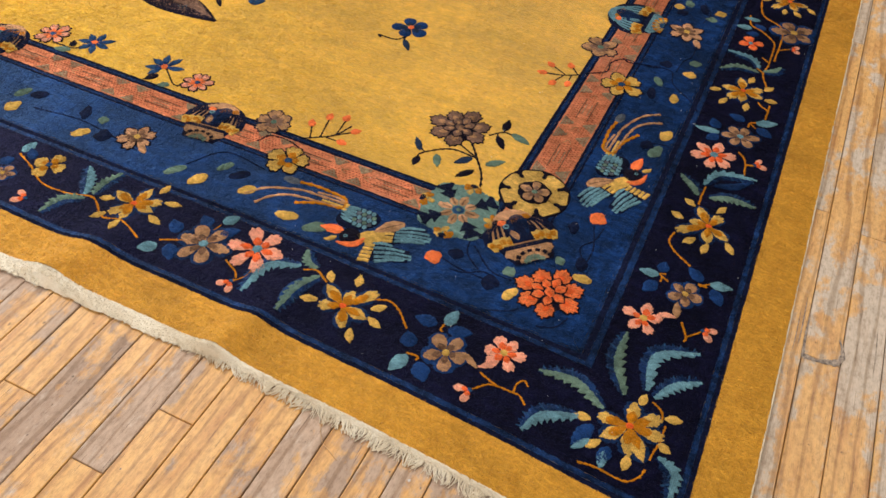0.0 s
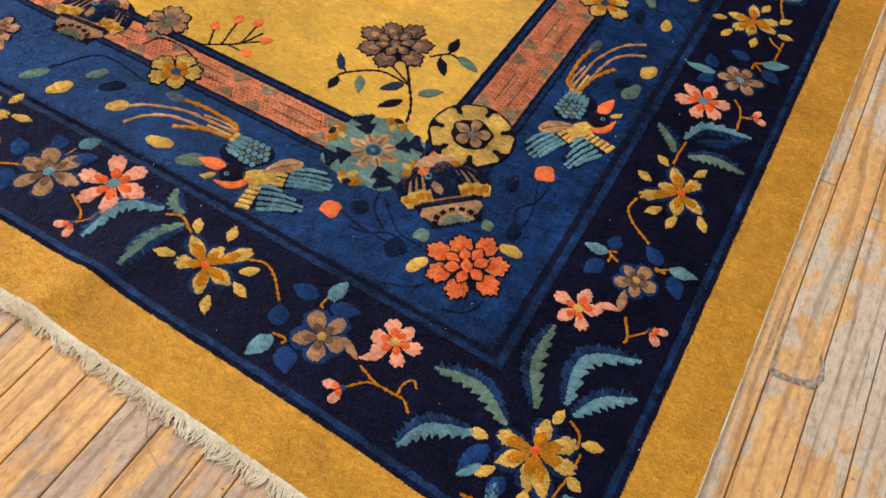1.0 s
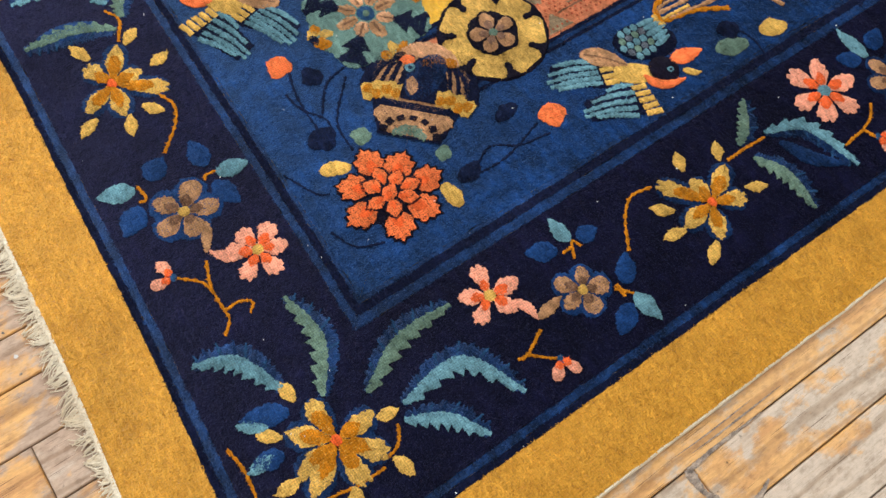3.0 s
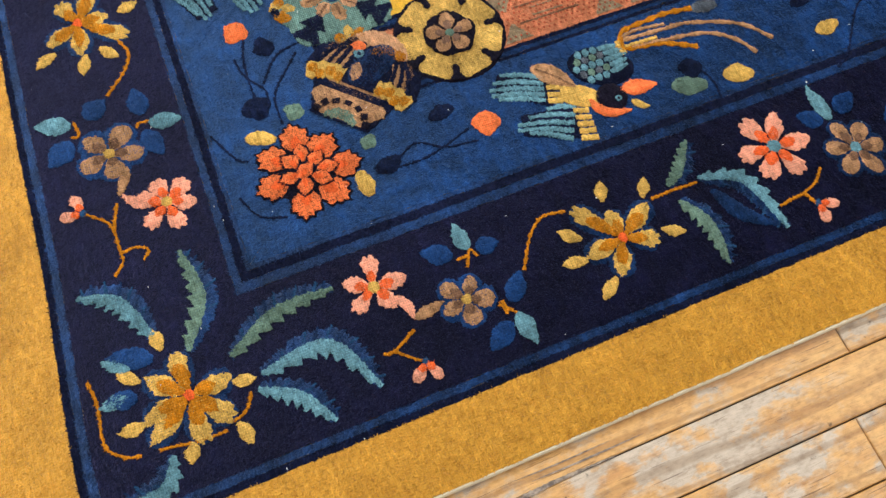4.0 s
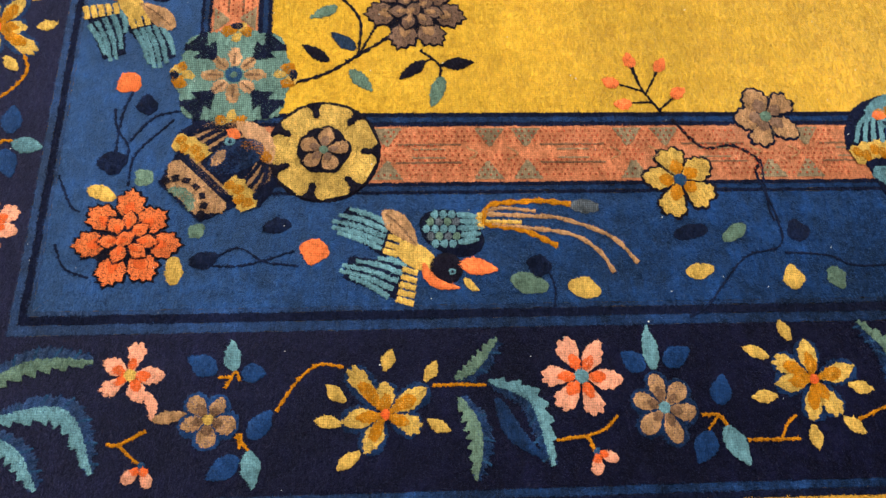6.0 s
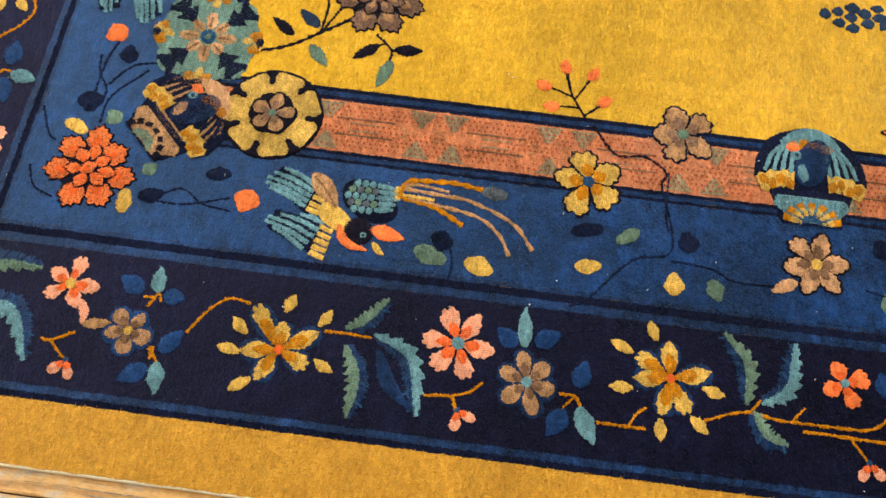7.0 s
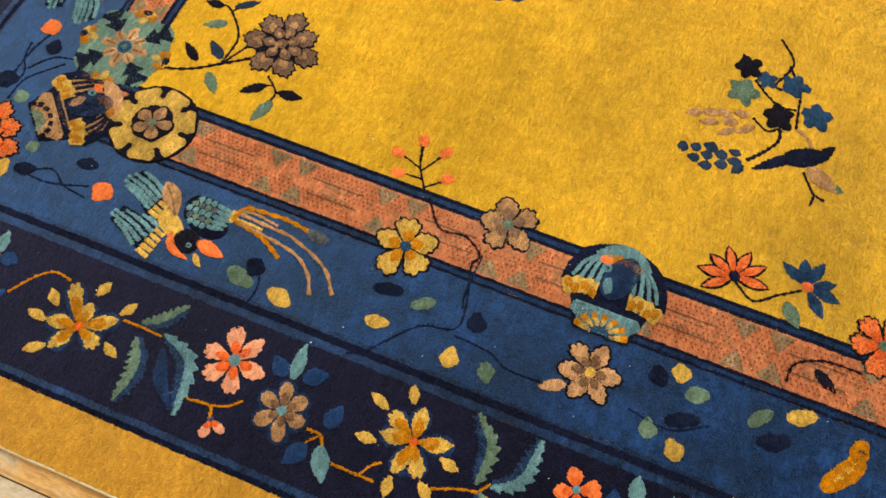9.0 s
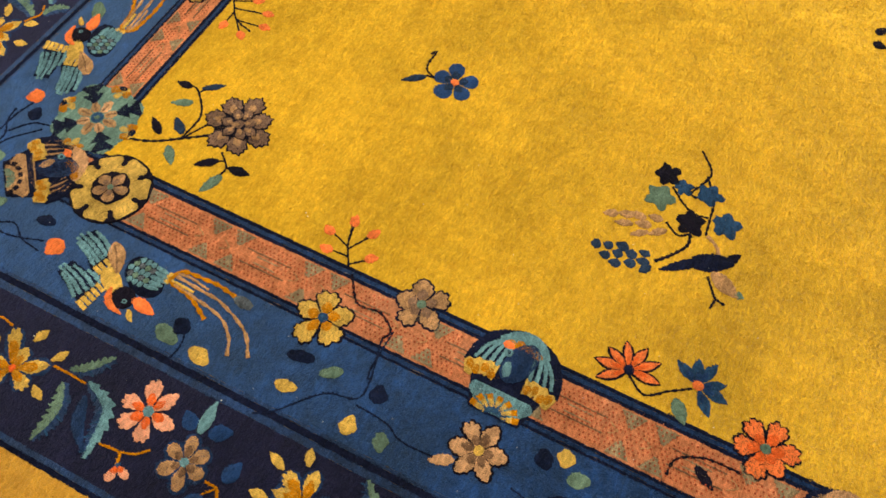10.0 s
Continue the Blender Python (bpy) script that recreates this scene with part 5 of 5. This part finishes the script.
DIAG = math.radians(45)
rosette(ROSETTE, 0.077, 0.2)
medallion(MEDALLION, 0.087, DIAG)
vase(VASE, DIAG, 0.92, TAN, TAN, TAN, DARK, "winged vase motif in tan, gold and ink blue")
vase(FANBIRD, math.radians(90), 0.98, TEAL, TEAL, TEAL, AMBER, "winged vase motif in teal, gold and ink blue")
vase(FANBIRD_END, math.radians(6), 0.86, STEEL, STEEL, TAN, DARK, "winged vase motif in steel blue, tan and gold")
vase((-0.475, 1.955), math.radians(90), 0.85, MAUVE, MAUVE, MAUVE, DARK, "winged vase motif in mauve and ink blue")
vase((-1.86, 0.47), math.radians(0), 0.9, TAN, STEEL, TAN, DARK, "winged vase motif in steel blue, tan and gold")


# ---- weave of the salmon stripe: grey-green wedges and fine dark lines ----
def stripe(start, stop, lay):
    """Long panels with two dark lines, parted by pairs of facing wedges; lay(s, f) gives a place s along the stripe and f across it."""
    for at in (start + 0.004, *(start + 0.144 + 0.2 * k + d for k in range(9) for d in (0.0, 0.054))):
        if at > stop:
            break
        for f0, f1 in ((0.02, 0.36), (0.98, 0.64)):
            skew = rng.uniform(-0.004, 0.004)
            ribbon("woven_wedge", (lay(at + skew, f0), lay(at + skew, f1)), lambda t: 0.0205 * (1 - 0.9 * t), GREYGREEN, rug, 0.0004, 0.0013)
    for k in range(9):
        s = start - 0.034 + 0.2 * k
        for f in (0.33, 0.67):
            ribbon("woven_line", (lay(s + 0.052, f), lay(s + 0.142, f)), lambda t: 0.0011, BROWN, rug, 0.0004, 0.0005)
        for f in (0.42, 0.58):
            ribbon("woven_line", (lay(s + 0.075, f), lay(s + 0.120, f)), lambda t: 0.0008, GREYGREEN, rug, 0.0004, 0.0004)
        for e in (0.150, 0.206):
            ribbon("woven_line", (lay(s + e, 0.38), lay(s + e + 0.014, 0.5), lay(s + e, 0.62)), lambda t: 0.0008, TAN, rug, 0.0006, 0.0004)


# motifs that lie over the stripe: place and reach
COVERED = ((-0.422, 1.073, 0.060), (-0.521, 1.212, 0.058), (-0.485, 1.395, 0.094), (-0.545, 1.816, 0.060), (-0.475, 1.955, 0.090), (-0.470, 0.585, 0.080),
           (-0.983, 0.421, 0.058), (-1.085, 0.519, 0.050), (-1.206, 0.458, 0.090), (-1.86, 0.47, 0.090), (-0.598, 0.456, 0.090))


def speckle(start, stop, lay, across):
    """Fine dark-red knots in even rows along the stripe, with gaps."""
    verts, faces, s, k = [], [], start, 0
    while s < stop:
        for row in range(1, across):
            if rng.random() < 0.10 or noise.noise(Vector((s * 9, row * 0.3, 0.5))) > 0.34:
                continue
            x, y = lay(s + rng.uniform(-0.001, 0.001) + 0.004 * (row % 2), row / across + rng.uniform(-0.008, 0.008))
            if any(math.hypot(x - u, y - v) < r for u, v, r in COVERED):
                continue
            n = len(verts)
            for dx, dy in ((-0.0016, -0.0012), (0.0015, -0.0015), (0.0017, 0.0013), (-0.0014, 0.0012)):
                verts.append((x + dx, y + dy, top(x, y, 0.0030)))
            faces.append((n, n + 1, n + 2, n + 3))
        s += 0.0085
        k += 1
    speck = link("woven_specks", verts, faces, MADDER, rug)
    speck["kind"] = "stuff"


stripe(0.665, 2.5, lambda s, f: (-0.424 - 0.082 * f, s))
stripe(0.682, 2.5, lambda s, f: (-s, 0.422 + 0.062 * f + sway(-s) * 0.0))
speckle(0.655, 2.4, lambda s, f: (-0.424 - 0.082 * f, s), 11)
speckle(0.66, 2.4, lambda s, f: (-s, 0.422 + 0.062 * f), 9)

# ---- edges of the rug: cotton fringe at the end, selvedge cord along the side ----
def end_y(x, y=-0.086):
    return y + sway(x)


def fringe():
    verts, faces = [], []
    threads = random.Random(7)

    def strand(points, wide, z):
        line = smooth(points, 0.004)
        first = len(verts)
        for i, p in enumerate(line):
            t = i / (len(line) - 1)
            ahead = (line[min(i + 1, len(line) - 1)] - line[max(i - 1, 0)]).normalized()
            side = Vector((-ahead.y, ahead.x)) * wide * (1 - 0.55 * t)
            h = z * (1 - t) + 0.0016 + 0.0015 * threads.random()
            for q, up in ((p + side, 0.0), (p, wide * 0.9), (p - side, 0.0)):
                verts.append((q.x, q.y, h + up))
        for i in range(len(line) - 1):
            for j in range(2):
                a = first + i * 3 + j
                faces.append((a, a + 3, a + 4, a + 1))

    x = WEST
    while x < 0.085:
        y = end_y(x)
        worn = max(0.0, min(1.0, (x + 0.95) / 0.25))
        long = (0.008 + 0.012 * worn) * threads.uniform(0.5, 1.45) * (1.0 if x < -0.25 else 0.75)
        lean = threads.uniform(-0.25, 0.25) + 0.3 * math.sin(x * 31) + 0.35 * math.sin(x * 113)
        base = y - 0.002 - threads.uniform(0.004, 0.016) * (1 - worn)
        bend = threads.uniform(-0.006, 0.006)
        strand(((x, base + 0.012), (x + 0.4 * lean * long + bend, base - long * 0.5), (x + lean * long, base - long)), threads.uniform(0.0008, 0.0018), 0.006 + 0.6 * swell(x, y))
        x += threads.uniform(0.0005, 0.0015)
    return tagged(link("fringe", verts, faces, COTTON, rug, "frayed cream cotton fringe"), kind="stuff")


fringe()
# the flat-woven cream web between pile and fringe
wverts, wfaces, wn = [], [], 4
wxs = spread_of(WEST, 0.086, 0.006)
for x in wxs:
    wide = 0.026 - 0.018 * max(0.0, min(1.0, (x + 0.95) / 0.25))
    y0 = end_y(x)
    for i in range(wn + 1):
        y = y0 - wide * i / wn + wiggle(x * 0.35, i * 3.3, 0.0052) * i / wn
        wverts.append((x, y, (0.009 + swell(x, y0) * 0.9) * (1 - (i / wn) ** 1.6) + 0.0028 + rng.uniform(0, 0.0018)))
for r in range(len(wxs) - 1):
    for i in range(wn):
        a = r * (wn + 1) + i
        wfaces.append((a, a + 1, a + wn + 2, a + wn + 1))
link("web", wverts, wfaces, COTTON, rug, "cream flat-woven end web", True)
# the pile's thickness at the side, and the cord that binds it
sverts, sfaces = [], []
sys_ = spread_of(-0.10, NORTH, 0.006)
for y in sys_:
    x = 0.0862 + wiggle(y * 0.06, 2.7, 0.0010)
    for k in range(7):
        a = math.pi * (0.62 - 1.2 * k / 6)
        sverts.append((x + 0.0006 + 0.0030 * math.cos(a), y + sway(x) * max(0.0, 1 - max(0.0, y) / 0.4), 0.0058 + 0.0055 * math.sin(a)))
for r in range(len(sys_) - 1):
    for k in range(6):
        a = r * 7 + k
        sfaces.append((a, a + 7, a + 8, a + 1))
link("selvedge", sverts, sfaces, CORD, rug, "pale cotton selvedge cord")

# ---- floor boards, each a bevelled strip ----
def board(xa, xb, ya, yb, z):
    b, g = 0.0014, 0.0009
    xa, xb, ya, yb = xa + g, xb - g, ya + g * 0.7, yb - g * 0.7
    ring = lambda d, h: [(xa + d, ya + d, h), (xb - d, ya + d, h), (xb - d, yb - d, h), (xa + d, yb - d, h)]
    verts = ring(0, -0.014) + ring(0, z - b) + ring(b, z)
    faces = [(8, 9, 10, 11)] + [(r + i, r + (i + 1) % 4, r + 4 + (i + 1) % 4, r + 4 + i) for r in (0, 4) for i in range(4)]
    return link("floorboard", verts, faces, WOOD, floor)


plank = random.Random(11)
EASTJOINTS = [0.049, 0.122, 0.190, 0.262]
x = 0.262
while x < 3.3:
    x = min(X1, x + plank.choice((0.066, 0.069, 0.072)))
    EASTJOINTS.append(x)
WESTJOINTS = [0.049, -0.020, -0.090, -0.165, -0.235, -0.305, -0.376, -0.435, -0.490, -0.562, -0.624, -0.695, -0.765, -0.834, -0.897, -0.958, -1.028, -1.097, -1.163]
x = -1.163
while x > X0:
    x = max(X0, x - plank.choice((0.064, 0.068, 0.071)))
    WESTJOINTS.append(x)
JOINTS = WESTJOINTS[::-1] + EASTJOINTS[1:]
FIXED = {0.122: 0.430, 0.049: 0.856, -0.897: -0.334, -0.834: -0.202, -0.305: -0.157}
for xa, xb in zip(JOINTS[:-1], JOINTS[1:]):
    cuts, y = [Y0], Y0 + plank.uniform(0.2, 1.2)
    while y < Y1 - 0.2:
        cuts.append(y)
        y += plank.uniform(0.7, 1.9)
    if round(xa, 3) in FIXED:
        cuts = [c for c in cuts if abs(c - FIXED[round(xa, 3)]) > 0.5] + [FIXED[round(xa, 3)]]
        cuts.sort()
    cuts.append(Y1)
    for ya, yb in zip(cuts[:-1], cuts[1:]):
        board(xa, xb, ya, yb, plank.uniform(-0.0007, 0.0))


# ---- dark hollows and nail marks in the floor, and what lies loose ----
def dirt():
    mat, tree, shader = nodes_of("dark_knot", 0.75)
    blot = noise_tex(tree, position(tree, (1.0, 0.6, 1.0)), 140, 5.0, 0.7)
    tree.links.new(ramp(tree, blot, (0.38, (0.11, 0.082, 0.062)), (0.5, (0.24, 0.185, 0.140)), (0.62, (0.40, 0.315, 0.235))), shader.inputs["Base Color"])
    return mat


KNOT = dirt()
knots_rng = random.Random(3)


def knot(c, rx, ry, turn):
    verts, n = [(c[0], c[1], 0.0006)], 22
    for i in range(n):
        a = 2 * math.pi * i / n
        r = oval(rx, ry, turn)(a) * knots_rng.uniform(0.75, 1.2)
        verts.append((c[0] + r * math.cos(a), c[1] + r * math.sin(a), 0.0005))
    return link("knot", verts, [(0, 1 + i, 1 + (i + 1) % n) for i in range(n)], KNOT, floor, "dark nail mark in a board")


NAILS = ((-0.441, -0.130), (-0.385, -0.133), (-0.489, -0.250), (-0.689, -0.237), (0.223, 0.290), (-0.815, -0.316))
# Small dark dots where nails sit in the boards.
for at in NAILS:
    knot(at, 0.0020, 0.0015, knots_rng.uniform(0, 3))


def gouge(points, wide, z=0.0005):
    """A ragged dark hollow worn into the boards, filled with dirt."""
    line = smooth(points, 0.0025)
    verts, n = [], len(line)
    for i, p in enumerate(line):
        ahead = (line[min(i + 1, n - 1)] - line[max(i - 1, 0)]).normalized()
        side = Vector((-ahead.y, ahead.x))
        for sign in (1, -1):
            q = p + side * sign * wide(i / (n - 1)) * knots_rng.uniform(0.7, 1.2)
            verts.append((q.x, q.y, z))
    return link("gouge", verts, [(2 * i, 2 * i + 1, 2 * i + 3, 2 * i + 2) for i in range(n - 1)], KNOT, floor, "dark worn hollow in the boards")


gouge(((0.121, 0.424), (0.150, 0.424), (0.174, 0.432)), lambda t: 0.0050 + 0.0016 * math.sin(9 * t))
gouge(((0.172, 0.428), (0.190, 0.447), (0.188, 0.474), (0.181, 0.494)), lambda t: 0.0072 * (1 - 0.8 * t), 0.0009)
gouge(((0.123, 0.424), (0.121, 0.470), (0.1215, 0.540)), lambda t: 0.0034 * (1 - 0.85 * t), 0.0013)
gouge(((0.111, 0.440), (0.112, 0.500), (0.1115, 0.580)), lambda t: 0.0012 * math.sin(math.pi * (0.05 + 0.9 * t)))
gouge(((0.103, 0.420), (0.1045, 0.470), (0.104, 0.540)), lambda t: 0.0009 * math.sin(math.pi * (0.05 + 0.9 * t)))
gouge(((0.246, 0.430), (0.247, 0.480), (0.2455, 0.560)), lambda t: 0.0010 * math.sin(math.pi * (0.05 + 0.9 * t)))
nail = tagged(knot((-0.407, -0.129), 0.0026, 0.0024, 0.0), "bright worn nail head in the floor")
nail.name = "nail_head"
nail.data.materials[0] = plain("worn_steel", (0.50, 0.47, 0.43), 0.5, 300)


def thread(points, r, material):
    """A thin round thread through a few points on the floor."""
    curve = bpy.data.curves.new("loose_thread", "CURVE")
    curve.dimensions, curve.bevel_depth, curve.bevel_resolution = "3D", r, 2
    line = smooth(points, 0.004)
    spline = curve.splines.new("POLY")
    spline.points.add(len(line) - 1)
    for p, q in zip(spline.points, line):
        p.co = (q.x, q.y, r + 0.0004, 1)
    curve.materials.append(material)
    return new("loose_thread", curve)


THREAD = ((-0.583, -0.104), (-0.572, -0.122), (-0.559, -0.136), (-0.544, -0.142), (-0.525, -0.151))
LINTS = ((-0.220, 1.003), (-0.171, 0.659), (-0.585, 0.943), (-0.449, 0.650), (-0.590, 0.936))
tagged(thread(THREAD, 0.0005, plain("tan_thread", (0.50, 0.31, 0.15), 0.9, 300)), "tan loose cotton thread lying on the floorboards", "thread")
# One white for the lint specks and for the slivers that imitate glints.
LINT_AND_GLINT = plain("white_lint_and_glint", (0.85, 0.85, 0.82), 0.8, 400)
for c in LINTS:
    n = 8
    ring = [(c[0] + 0.0012 * math.cos(a) * knots_rng.uniform(0.6, 1.4), c[1] + 0.0012 * math.sin(a) * knots_rng.uniform(0.6, 1.4), top(*c, 0.0022)) for a in (2 * math.pi * i / n for i in range(n))]
    verts = [(c[0], c[1], top(*c, 0.0036))] + ring + [(c[0], c[1], top(*c, 0.0014))]
    faces = [(0, 1 + i, 1 + (i + 1) % n) for i in range(n)] + [(n + 1, 1 + (i + 1) % n, 1 + i) for i in range(n)]
    tagged(link("lint_speck", verts, faces, LINT_AND_GLINT), "tiny white lint speck lying on the rug", "lint", "lint specks")


def lint_fibres(count):
    """Scattered tiny pale slivers, added to stand in for glints of light on the pile."""
    scatter, verts, faces = random.Random(31), [], []
    for _ in range(count):
        x, y = scatter.uniform(-0.9, 0.0), scatter.uniform(0.02, 1.9)
        a, long, w = scatter.uniform(0, math.pi), scatter.uniform(0.0007, 0.0024), scatter.uniform(0.00025, 0.00045)
        dx, dy, n = long * math.cos(a), long * math.sin(a), len(verts)
        for u, v, up in ((-1, -w, 0.0030), (1, -w, 0.0042), (1, w, 0.0044), (-1, w, 0.0030)):
            verts.append((x + u * dx / 2 - v * math.sin(a), y + u * dy / 2 + v * math.cos(a), top(x, y, up)))
        faces.append((n, n + 1, n + 2, n + 3))
    return tagged(link("lint_fibres", verts, faces, LINT_AND_GLINT), "scattered tiny white slivers standing in for glints on the pile", "lint", kind="stuff")


lint_fibres(90)
